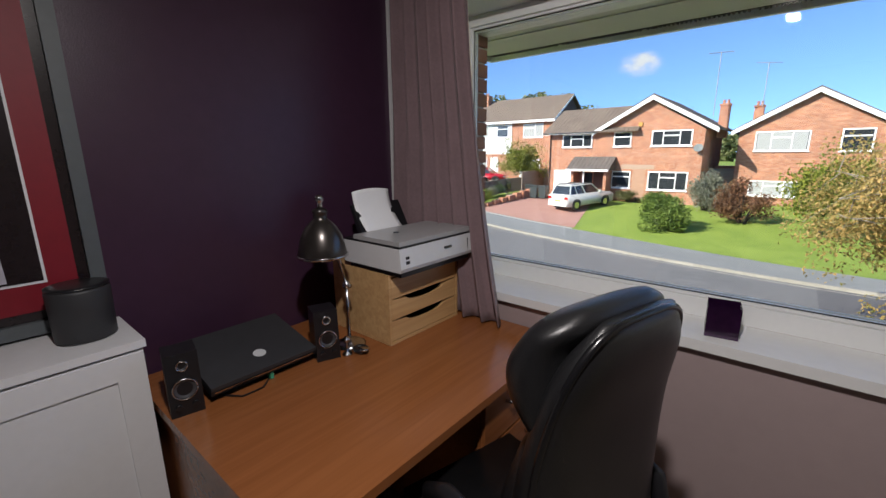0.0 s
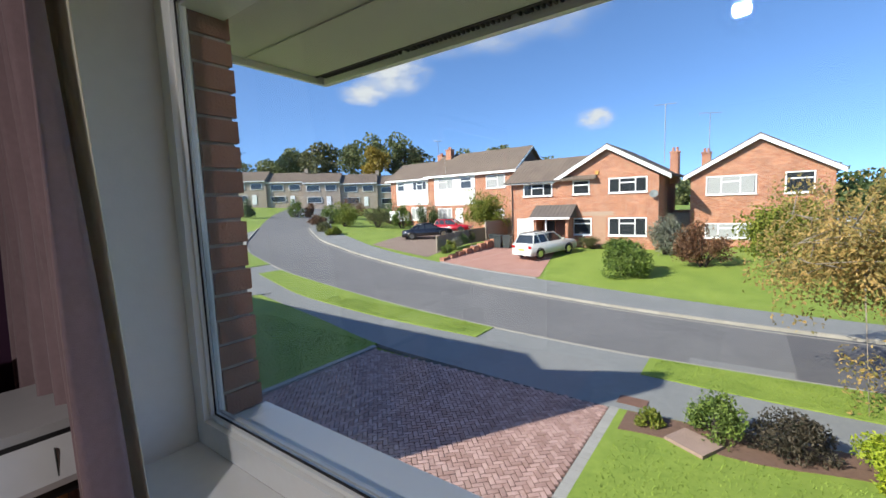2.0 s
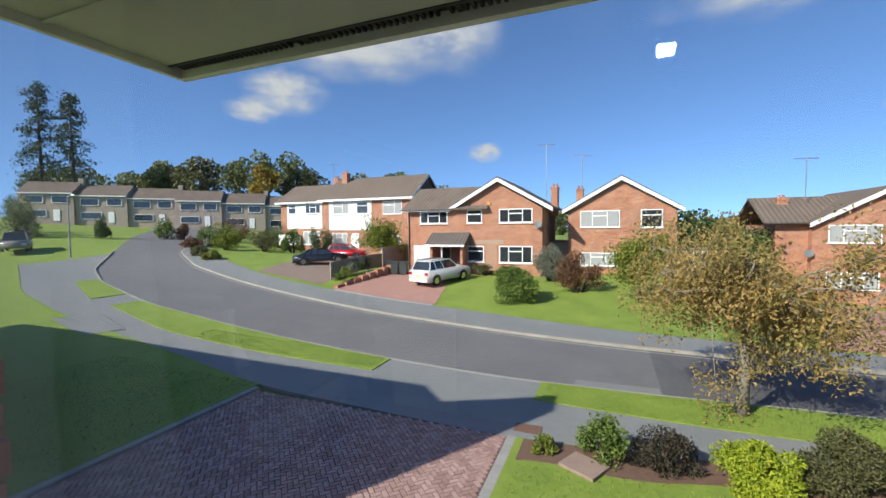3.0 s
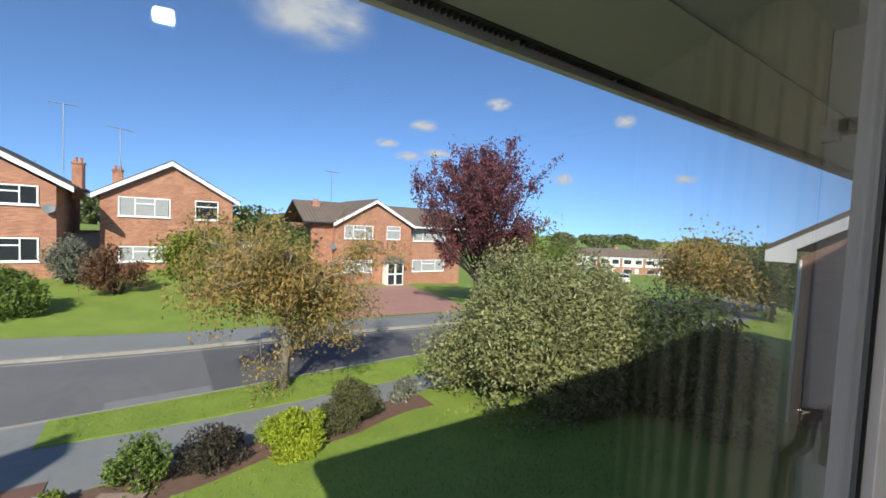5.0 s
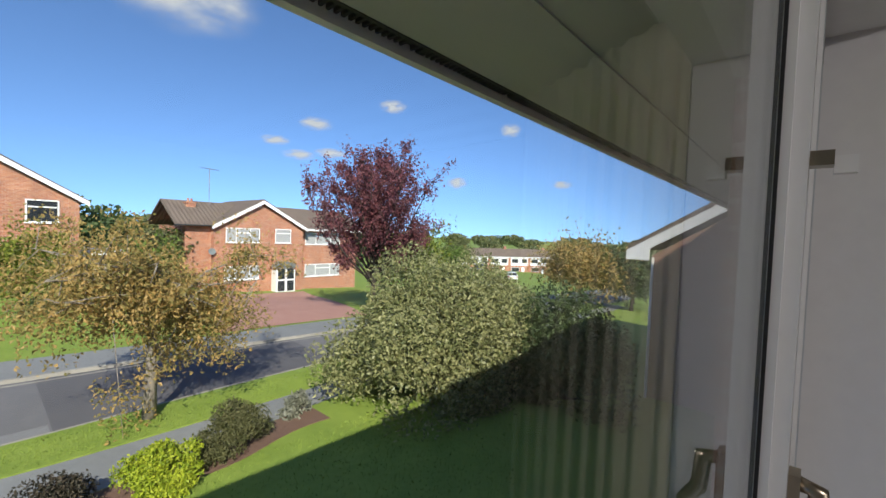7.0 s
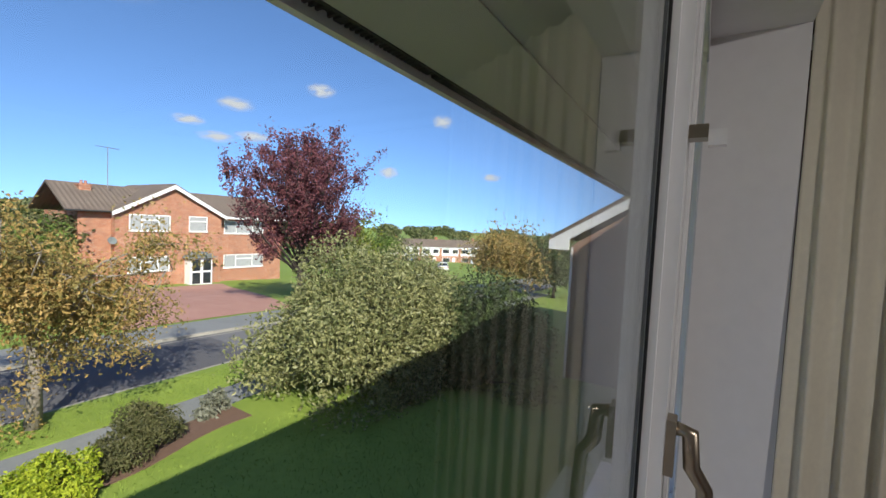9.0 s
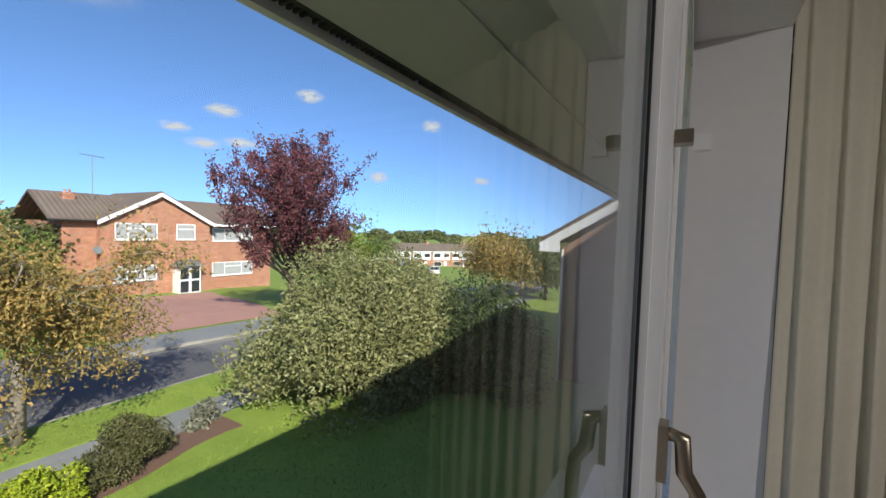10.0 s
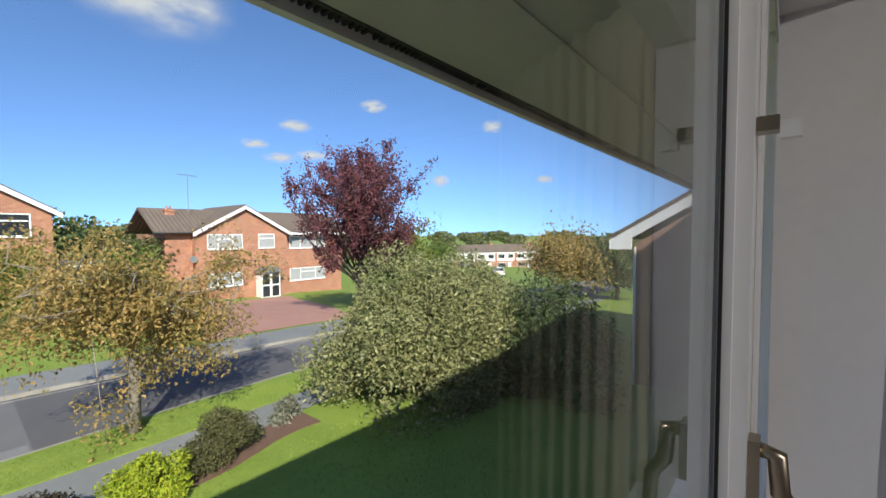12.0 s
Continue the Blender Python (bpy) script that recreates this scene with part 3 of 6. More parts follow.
# handle and latch
HX, HZ = 1.264, 1.408
handle = part("handle", tube([(HX, -0.036, HZ - 0.012), (HX, -0.058, HZ - 0.016), (HX, -0.062, HZ - 0.06), (HX + 0.002, -0.078, HZ - 0.085), (HX + 0.003, -0.084, HZ - 0.19), (HX + 0.003, -0.080, HZ - 0.205)], [0.010, 0.011, 0.0105, 0.010, 0.0095, 0.008], 10), M_HANDLE, window, "brass-toned cranked handle", smooth=True)
part("back_plate", box(HX - 0.014, HX + 0.014, -0.042, -0.0305, HZ - 0.075, HZ), M_HANDLE, handle, bevel=0.004)
latch = part("latch", box(1.250, 1.278, -0.052, -0.0305, 1.775, 1.792), M_HANDLE, window, "small brass-toned latch", bevel=0.003)
part("latch_hook", box(1.256, 1.272, -0.072, -0.052, 1.766, 1.786), M_UPVC, latch, bevel=0.003)

# soffit, vent and fascia outside
SX0, SX1, SY = -1.135, 9.0, 0.875
part_s = part("soffit", box(SX0, SX1, 0.03, SY - 0.083, 2.20, 2.215), M_SOFFIT)
struct(part_s, "grey-white soffit boards under the eaves")
struct(part("soffit_joint", box(SX0, SX1, 0.44, 0.452, 2.194, 2.199), M_SOFFIT, bevel=0.001), "shallow joint strip between soffit boards")
vent = thing("soffit_vent", "black slotted ventilation strip along the eaves", "vent")
part("vent_channel", box(SX0, SX1, SY - 0.080, SY - 0.03, 2.212, 2.222), M_VENT, vent)
part("vent_edge", box(SX0, SX1, SY - 0.082, SY - 0.070, 2.197, 2.211), M_GREYPLAST, vent)
sl = box(0, 0.009, SY - 0.069, SY - 0.03, 2.199, 2.2115)
slat = part("slat", sl, M_GREYPLAST, vent)
slat.location.x = SX0 + 0.02
for k in range(1, 290):
    o = slat.copy()
    scene.collection.objects.link(o)
    o.location.x = SX0 + 0.02 + 0.021 * k + (0.05 if k % 24 == 0 else 0)
struct(part("fascia", box(SX0, SX1, SY - 0.03, SY, 2.172, 2.38), M_FASCIA), "white fascia board of the eaves")
struct(part("verge_board", box(SX0 - 0.02, SX0, -0.1, SY, 2.172, 2.38), M_FASCIA), "white end board of the eaves")
gut = [(SX0 + 0.0, SY + 0.045, 2.27), (SX1, SY + 0.045, 2.27)]
struct(part("gutter", tube(gut, 0.05, 10), M_GUTTER), "dark rain gutter along the fascia")

# brick pier outside the pane, course by course
struct(part("brick_pier", box(-1.06, -0.712, 0.012, 0.145, -3.0, 2.195), M_MORTAR), "mortar core of the brick wall beside the window")
pier = bpy.data.objects["brick_pier"]
random.seed(4)
brick_me = None
for k in range(20):
    z = 0.80 + 0.0752 * k
    if z > 2.13:
        break
    for j, (y0, y1) in enumerate([(0.034, 0.150)]):
        b = part("brick", box(-0.107, 0, 0, 0.112, 0, 0.064), M_BRICKPIECE, pier, bevel=0.006)
        b.location = (-0.702 + random.uniform(-0.003, 0.003), 0.042 + random.uniform(-0.004, 0.006), z)
        b.rotation_euler.z = random.uniform(-0.02, 0.02)
struct(part("wall_outside", box(-1.10, -1.06, 0.012, 0.14, -3.0, 2.2), M_BRICKOWN), "brown brick outside wall")
struct(part("wall_outside_right", box(RX, SX1, 0.012, 0.14, -3.0, 2.2), M_BRICKOWN), "brown brick outside wall beyond the window")
struct(part("wall_outside_below", box(-0.70, RX, 0.012, 0.14, -3.0, 0.895), M_BRICKOWN), "brown brick outside wall below the window")
struct(part("wall_outside_over", box(-0.70, RX, 0.012, 0.14, 2.13, 2.195), M_UPVC), "white head board over the window outside")
# the roof above, which shades the front garden
struct(part("roof_own", prism([(SY, 2.385), (-3.4, 5.75), (-8.0, 2.385)], "x", SX0, SX1), M_TILE), "brown tiled roof of the house")
struct(part("wall_own_back", box(SX0 + 0.1, SX1, -8.0, -7.85, -3.0, 2.385), M_BRICKOWN), "brick back wall of the house")
# the block at x 9.2 is unseen, added to shade the neighbouring gable end
struct(part("wing_own", box(9.2, 13.9, -9.0, -3.0, -4.2, 6.2), M_BRICKOWN), "unseen brick block added to shade the neighbouring gable end")
struct(part("wall_own_side", box(SX0 + 0.02, SX0 + 0.07, -7.8, -0.35, -3.0, 2.385), M_BRICKOWN), "brick side wall of the house")

# ---- curtains ----
def curtain(name, label, x_top, x_bot, y, z0, z1, folds, amp, material, seed, slack=0.0, slant=0.0):
    """A hanging cloth with soft folds that vary from top to hem."""
    rng = random.Random(seed)
    ph = [rng.uniform(0, 6.28) for _ in range(6)]
    nu, nv = folds * 14, 30

    def fn(u, v):
        t = v
        xa = x_top[0] + (x_bot[0] - x_top[0]) * (1 - t) ** 1.3
        xb = x_top[1] + (x_bot[1] - x_top[1]) * (1 - t) ** 1.6
        uu = u + 0.02 * math.sin(5 * u + ph[0] + 1.5 * t)
        fold = math.sin(2 * math.pi * folds * uu + ph[1] + 0.9 * math.sin(2.2 * t + ph[2])) + 0.35 * math.sin(4 * math.pi * folds * uu + ph[3] + 2 * t)
        a = amp * (0.65 + 0.35 * (1 - t)) * (0.7 + 0.5 * math.sin(7 * u + ph[4]) ** 2)
        a *= 0.35 + 0.65 * min(1, 3 * u) if slant else 1.0
        along = math.hypot(xb - xa, slant)
        nx, ny = slant / along, (xb - xa) / along
        return (xa + (xb - xa) * u - nx * a * fold + 0.3 * ny * a * math.cos(2 * math.pi * folds * uu), y + ny * a * fold + slack * (1 - t) - slant * u, z0 + (z1 - z0) * t)
    ob = grid_mesh(name, fn, nu, nv, material)
    so = ob.modifiers.new("cloth", "SOLIDIFY")
    so.thickness = 0.003
    return tagged(ob, label, "curtain")


curtain("curtain", "mauve floor-length curtain hanging in soft folds beside the desk", (-0.93, -0.49), (-0.93, -0.27), -0.335, 0.765, 2.36, 6, 0.030, M_CURTAIN, 3)
curtain("curtain_lining", "cream lining of the mauve curtain, against the wall", (-0.93, -0.53), (-0.93, -0.36), -0.272, 0.90, 2.36, 4, 0.008, M_LINING, 8)
curtain("curtain", "cream curtain in deep folds beside the casement", (1.965, 2.40), (1.95, 2.40), -0.243, 0.06, 2.36, 9, 0.040, M_LINING, 5, 0.0, 0.80)
rail = thing("curtain_rail", "white curtain rail over the window", "curtain rail")
part("track", box(-1.0, 2.7, -0.36, -0.33, 2.375, 2.40), M_UPVC, rail)

# ---- desk and what stands on it ----
desk = thing("desk", "cherry-veneered wooden desk with drawers below", "desk", pose(0, 0, 0))
part("desktop", box(-1.03, 0.0, -1.545, YI - 0.015, 0.725, 0.755), M_DESK, desk, bevel=0.004)
part("side_panel", box(-0.98, -0.05, -1.53, -1.505, 0, 0.724), M_DESK, desk)
part("side_panel", box(-0.98, -0.05, -0.36, -0.335, 0, 0.724), M_DESK, desk)
part("back_panel", box(-0.98, -0.96, -1.504, -0.361, 0.25, 0.724), M_DESK, desk)
part("drawer_body", box(-0.75, -0.06, -0.80, -0.362, 0.06, 0.722), M_DESK, desk)
for k in range(3):
    z0 = 0.08 + 0.213 * k
    d = part("drawer_front", box(-0.059, -0.04, -0.795, -0.367, z0, z0 + 0.2), M_DESK, desk, bevel=0.003)
    part("drawer_handle", tube([(-0.04, -0.66, z0 + 0.13), (-0.015, -0.655, z0 + 0.13), (-0.015, -0.51, z0 + 0.13), (-0.04, -0.505, z0 + 0.13)], 0.006, 8), M_SILVER, d, "chrome bar handle", smooth=True)

DZ = 0.756
box_unit = thing("drawer_box", "pine desktop drawer box with cut-out grips", "drawer box")
bx0, bx1, by0, by1, bz1 = -0.88, -0.515, -0.79, -0.345, 1.060
part("carcass_panel", box(bx0, bx1, by0, by0 + 0.012, DZ, bz1), M_PINE, box_unit)
part("carcass_panel", box(bx0, bx1, by1 - 0.012, by1, DZ, bz1), M_PINE, box_unit)
part("carcass_panel", box(bx0, bx1, by0 + 0.0125, by1 - 0.0125, bz1 - 0.012, bz1), M_PINE, box_unit)
part("carcass_panel", box(bx0, bx1, by0 + 0.0125, by1 - 0.0125, DZ, DZ + 0.012), M_PINE, box_unit)
part("back_panel", box(bx0, bx0 + 0.008, by0 + 0.0125, by1 - 0.0125, DZ + 0.0125, bz1 - 0.0125), M_PINE, box_unit)
ya, yb = by0 + 0.015, by1 - 0.015
for k in range(3):
    z0 = DZ + 0.016 + 0.091 * k
    z1 = z0 + 0.087
    c, prof = (ya + yb) / 2, [(ya, z0), (yb, z0), (yb, z1)]
    if k < 2:
        prof += [(c + 0.135 - 0.0, z1 - 0.006)] + [(c + 0.12 * math.cos(a) , z1 - 0.006 - 0.026 * math.sin(a)) for a in [0.1 + j * 0.2942 for j in range(11)]] + [(c - 0.135, z1 - 0.006)]
    prof += [(ya, z1)]
    d = part("drawer_front", prism(prof, "x", bx1 - 0.016, bx1 - 0.002), M_PINE, box_unit)
    part("drawer_tray", box(bx0 + 0.02, bx1 - 0.017, ya + 0.004, yb - 0.004, z0 + 0.002, z0 + 0.045), M_BLKPLAST, box_unit, "dark inside of the drawer")

printer = thing("printer", "white and grey flatbed printer on the drawer box", "printer")
px0, px1, py0, py1 = -0.77, -0.425, -0.805, -0.335
part("base", box(px0 + 0.015, px1 - 0.02, py0 + 0.02, py1 - 0.02, 1.0605, 1.085), M_BLKPLAST, printer, "black lower base", bevel=0.006)
part("body", prism([(px0, 1.085), (px1 - 0.006, 1.085), (px1, 1.10), (px1 - 0.008, 1.178), (px0, 1.178)], "y", py0, py1), M_PRINTER, printer, bevel=0.012)
part("lid_gap", box(px0 + 0.004, px1 - 0.010, py0 + 0.004, py1 - 0.004, 1.178, 1.187), M_BLKPLAST, printer, "black band under the lid", bevel=0.003)
part("lid", box(px0 + 0.06, px1 - 0.012, py0 + 0.006, py1 - 0.006, 1.187, 1.204), M_PRINTTOP, printer, "grey scanner lid", bevel=0.007)
part("badge", box(px1 - 0.006, px1 - 0.0005, -0.545, -0.50, 1.138, 1.147), M_GREYPLAST, printer, "plain maker's badge")
part("port", box(px1 - 0.006, px1 - 0.0015, -0.775, -0.755, 1.110, 1.128), M_BLKPLAST, printer, "small card port")
part("port", box(px1 - 0.006, px1 - 0.0015, -0.775, -0.757, 1.135, 1.145), M_BLKPLAST, printer)
part("lid_button", lathe([(0.012, 0), (0.012, 0.003)], 16, (-0.60, -0.66, 1.204)), M_BLKPLAST, printer)
part("panel_line", box(px1 - 0.005, px1 - 0.0008, -0.385, -0.383, 1.10, 1.16), M_GREYPLAST, printer)
part("feed_tray", prism([(px0 + 0.02, 1.188), (px0 + 0.05, 1.188), (px0 - 0.02, 1.315), (px0 - 0.032, 1.312)], "y", -0.74, -0.46), M_BLKPLAST, printer, "black rear paper tray")


def paper_fn(u, v):
    y = -0.72 + 0.21 * u
    return (px0 + 0.062 - 0.095 * v - 0.02 * math.sin(math.pi * v) + 0.012 * v * v, y - 0.012 * v, 1.195 + 0.175 * v + 0.01 * (1 - (2 * u - 1) ** 2) * v)


pp = grid_mesh("paper_sheet", paper_fn, 8, 10, M_PAPER)
so = pp.modifiers.new("sheets", "SOLIDIFY")
so.thickness = 0.002
tagged(pp, "white sheets of paper leaning in the printer's tray", "paper")


def desk_lamp():
    lamp = thing("desk_lamp", "dark pewter desk lamp with a bell shade", "lamp")
    bx, by = -0.66, -0.885
    part("base", lathe([(0.062, 0), (0.066, 0.006), (0.05, 0.016), (0.02, 0.022), (0.012, 0.03)], 32, (bx, by, DZ)), M_SILVER, lamp, "chrome round base", smooth=True)
    part("lower_arm", tube([(bx, by, DZ + 0.02), (bx, by, DZ + 0.26)], 0.0065, 10), M_SILVER, lamp, smooth=True)
    part("knuckle", lathe([(0.004, -0.018), (0.014, -0.012), (0.017, 0), (0.014, 0.012), (0.004, 0.018)], 16, (bx, by, DZ + 0.26)), M_SILVER, lamp, smooth=True)
    part("wing_nut", tube([(bx, by, DZ + 0.26), (bx + 0.03, by - 0.005, DZ + 0.262)], [0.005, 0.008], 10), M_SILVER, lamp, smooth=True)
    hx, hy = -0.685, -0.968
    part("upper_arm", tube([(bx, by, DZ + 0.26), (bx - 0.012, by - 0.02, DZ + 0.37), (hx, hy + 0.01, 1.33)], 0.006, 10), M_SILVER, lamp, smooth=True)
    sh = lathe([(0.092, 1.150), (0.094, 1.156), (0.086, 1.19), (0.078, 1.225), (0.058, 1.262), (0.036, 1.285), (0.026, 1.292), (0.026, 1.315), (0.03, 1.318), (0.026, 1.328), (0.012, 1.335), (0.012, 1.3345), (0.022, 1.29), (0.03, 1.283), (0.054, 1.258), (0.074, 1.222), (0.082, 1.19), (0.089, 1.152)], 36, (hx, hy, 0))
    s = part("shade", sh, M_SHADE, lamp, "dark pewter bell shade", smooth=True)
    part("rim", lathe([(0.091, 1.146), (0.097, 1.150), (0.097, 1.157), (0.093, 1.160)], 36, (hx, hy, 0)), M_SILVER, s, "bright rim", smooth=True)
    part("bulb", lathe([(0.004, 1.165), (0.028, 1.175), (0.034, 1.195), (0.026, 1.225), (0.014, 1.25)], 20, (hx, hy, 0)), M_BULB, lamp, "unlit bulb", smooth=True)
    part("finial", lathe([(0.009, 1.334), (0.013, 1.34), (0.008, 1.35), (0.014, 1.358), (0.017, 1.368), (0.013, 1.38), (0.004, 1.384)], 16, (hx, hy, 0)), M_SILVER, lamp, "chrome knurled finial", smooth=True)


desk_lamp()


def speaker(m):
    s = thing("speaker", "small black desktop speaker with silver-ringed drivers", "speaker", m, "pair of speakers")
    part("cabinet", prism([(-0.045, 0), (0.06, 0), (0.045, 0.195), (-0.045, 0.195)], "y", -0.045, 0.045), M_BLKPLAST, s, bevel=0.006)
    for nm, z, r in (("woofer", 0.085, 0.033), ("tweeter", 0.158, 0.015)):
        bm = lathe([(r * 0.2, -0.004), (r * 0.8, 0.004), (r, 0.008), (r, 0.0)], 24)
        bmesh.ops.rotate(bm, verts=bm.verts, matrix=Matrix.Rotation(radians(86), 3, "Y"))
        bmesh.ops.translate(bm, verts=bm.verts, vec=(0.06 - 0.015 * z / 0.195 - 0.002, 0, z))
        c = part(nm, bm, M_DIAL, s, smooth=True)
        x = 0.06 - 0.015 * z / 0.195 + 0.006
        part("ring", tube([(x, r * math.cos(a), z + r * math.sin(a)) for a in [k * math.pi / 12 for k in range(25)]], 0.0025, 6), M_SILVER, c, "silver trim ring", smooth=True)
    for y in (-0.022, 0.022):
        part("knob", tube([(0.055, y, 0.03), (0.066, y, 0.03)], 0.009, 12), M_BLKPLAST, s)
    return s


speaker(pose(-0.715, -1.485, DZ, 0, 0, -12))
speaker(pose(-0.672, -0.998, DZ, 0, 0, -20))

laptop = thing("laptop", "closed black laptop propped on a stand", "laptop", pose(-0.655, -1.238, DZ, 0, 12, 0))
part("base", box(-0.30, 0, -0.195, 0.182, 0.03, 0.048), M_BLKPLAST, laptop, bevel=0.004)
part("lid", box(-0.30, 0.002, -0.195, 0.182, 0.0495, 0.062), M_GREYPLAST, laptop, "black lid", bevel=0.005)
part("front_edge", box(0.0005, 0.003, -0.185, 0.17, 0.038, 0.043), M_SILVER, laptop, "thin silver front edge")
part("badge", lathe([(0.022, 0.0622), (0.022, 0.0632)], 28, (-0.085, 0.005, 0)), M_PRINTER, laptop, "round pale badge")
stand = thing("laptop_stand", "dark slanted laptop stand", "stand")
part("wedge", prism([(-0.97, DZ), (-0.69, DZ), (-0.69, DZ + 0.022), (-0.97, DZ + 0.09)], "y", -1.40, -1.09), M_BLKPLAST, stand, bevel=0.003)
tagged(part("usb_stick", box(-0.685, -0.655, -1.235, -1.223, DZ, DZ + 0.03), M_GREEN, bevel=0.003), "small green memory stick beside the laptop", "usb stick")
cable = part("cable", tube([(-0.66, -1.24, DZ + 0.004), (-0.62, -1.28, DZ + 0.004), (-0.62, -1.35, DZ + 0.004), (-0.68, -1.39, DZ + 0.004)], 0.003, 6), M_BLKPLAST)
tagged(cable, "thin black cable lying on the desk", "cable")
clip = thing("watch", "small silver and black wristwatch on the desk", "watch")
part("strap", tube([(-0.57 + 0.028 * math.cos(a), -0.90 + 0.022 * math.sin(a), DZ + 0.014) for a in [k * 0.5236 for k in range(12)]], 0.009, 8), M_BLKPLAST, clip, smooth=True)
part("face", lathe([(0.017, 0), (0.019, 0.004), (0.017, 0.009)], 20, (-0.545, -0.905, DZ + 0.018)), M_SILVER, clip, smooth=True)
tr = thing("trinket", "small shiny metal ornament beside the lamp", "ornament")
part("stem", lathe([(0.022, 0), (0.018, 0.006), (0.006, 0.012), (0.006, 0.05), (0.014, 0.056), (0.016, 0.066), (0.008, 0.074)], 16, (-0.60, -0.945, DZ)), M_SILVER, tr, smooth=True)

# ---- office chair ----
def office_chair(m):
    ch = thing("office_chair", "black leather high-backed office chair at the desk", "chair", m)

    def shell(w, th, z0, z1, lean, crown, x_off=0.0):
        bm = bmesh.new()
        nu, nv = 18, 26
        rings = []
        for j in range(nv + 1):
            v = j / nv
            z = z0 + (z1 - z0) * v
            edge = 1 - ss(0.78, 1.0, v)
            hw = w / 2 * (0.84 + 0.16 * math.sin(math.pi * min(1, v * 0.9 + 0.15))) * (0.62 + 0.38 * math.sqrt(max(0.0, 1 - ss(0.75, 1, v) ** 2)))
            t = th * (0.6 + 0.4 * math.sin(math.pi * min(0.97, v + 0.1)) + crown * math.exp(-((v - 0.86) / 0.11) ** 2) + 0.6 * crown * math.exp(-((v - 0.45) / 0.22) ** 2)) * (0.35 + 0.65 * math.sqrt(max(0.02, 1 - ss(0.86, 1.0, v) ** 2)))
            cx = x_off + lean * v + 0.05 * math.sin(math.pi * v) * -1
            ring = []
            for k in range(nu * 2):
                a = math.pi * k / nu
                ca, sa = math.cos(a), math.sin(a)
                e = 0.55
                ring.append(bm.verts.new((cx + t / 2 * math.copysign(abs(sa) ** 0.8, sa), hw * math.copysign(abs(ca) ** e, ca), z)))
            rings.append(ring)
        for a, b in zip(rings, rings[1:]):
            for k in range(nu * 2):
                bm.faces.new((a[k], a[(k + 1) % (nu * 2)], b[(k + 1) % (nu * 2)], b[k]))
        bm.faces.new(rings[0][::-1])
        bm.faces.new(rings[-1])
        return bm
    back = part("backrest", shell(0.54, 0.11, 0.47, 1.195, 0.045, 0.15), M_LEATHER, ch, smooth=True)
    part("head_pad", shell(0.52, 0.13, 0.965, 1.21, 0.01, 0.15, -0.015), M_LEATHER, back, "padded head roll", smooth=True)
    part("lumbar_pad", shell(0.52, 0.13, 0.50, 1.01, 0.02, 0.2, -0.03), M_LEATHER, back, "padded lumbar cushion", smooth=True)
    pts = []
    for k in range(41):
        a = math.pi * k / 40
        z = 0.50 + 0.69 * math.sin(a) ** 0.45
        pts.append((0.018 + 0.045 * (z - 0.47) / 0.745 - 0.05 * math.sin(math.pi * (z - 0.47) / 0.745), 0.262 * math.copysign(abs(math.cos(a)) ** 0.5, math.cos(a)), z + 0.004))
    part("piping", tube(pts, 0.008, 8), M_PIPING, back, "stitched piping round the back", smooth=True)
    sb = box(-0.50, 0.02, -0.26, 0.26, 0.41, 0.51)
    part("seat", sb, M_LEATHER, ch, smooth=True, bevel=0.045)
    for s in (-1, 1):
        y = 0.29 * s
        arm = part("armrest", tube([(0.02, y, 0.46), (0.03, y, 0.58), (0.0, y, 0.68), (-0.08, y, 0.705), (-0.24, y, 0.70), (-0.31, y, 0.66), (-0.32, y, 0.55), (-0.27, y, 0.44)], [0.022, 0.022, 0.026, 0.03, 0.03, 0.026, 0.022, 0.022], 12), M_BLKPLAST, ch, "curved black armrest", smooth=True)
    part("gas_column", lathe([(0.03, 0.09), (0.03, 0.25), (0.02, 0.26), (0.02, 0.41)], 16, (-0.24, 0, 0)), M_SILVER, ch)
    for k in range(5):
        a = 2 * math.pi * k / 5
        c, s = math.cos(a), math.sin(a)
        leg = part("leg", tube([(-0.24, 0, 0.12), (-0.24 + 0.17 * c, 0.17 * s, 0.10), (-0.24 + 0.31 * c, 0.31 * s, 0.07)], [0.03, 0.025, 0.018], 8), M_BLKPLAST, ch)
        part("castor", tube([(-0.24 + 0.31 * c - 0.02 * s, 0.31 * s + 0.02 * c, 0.028), (-0.24 + 0.31 * c + 0.02 * s, 0.31 * s - 0.02 * c, 0.028)], 0.027, 14), M_BLKPLAST, leg)
    return ch


office_chair(pose(0.43, -1.03, 0.0, 0, 0, -15) @ Matrix.Diagonal((1.03, 0.86, 1.03, 1)))

# vase on the sill
vase = thing("vase", "square dark purple lacquered vase on the window sill", "vase", pose(0.538, -0.165, 0.8955, 0, 0, 8))
vb = box(-0.05, 0.05, -0.05, 0.05, 0, 0.112)
vb.faces.ensure_lookup_table()
top = max(vb.faces, key=lambda f: f.calc_center_median().z)
r = bmesh.ops.inset_region(vb, faces=[top], thickness=0.005)
bmesh.ops.translate(vb, verts=top.verts, vec=(0, 0, -0.10))
part("body", vb, M_VASE, vase)

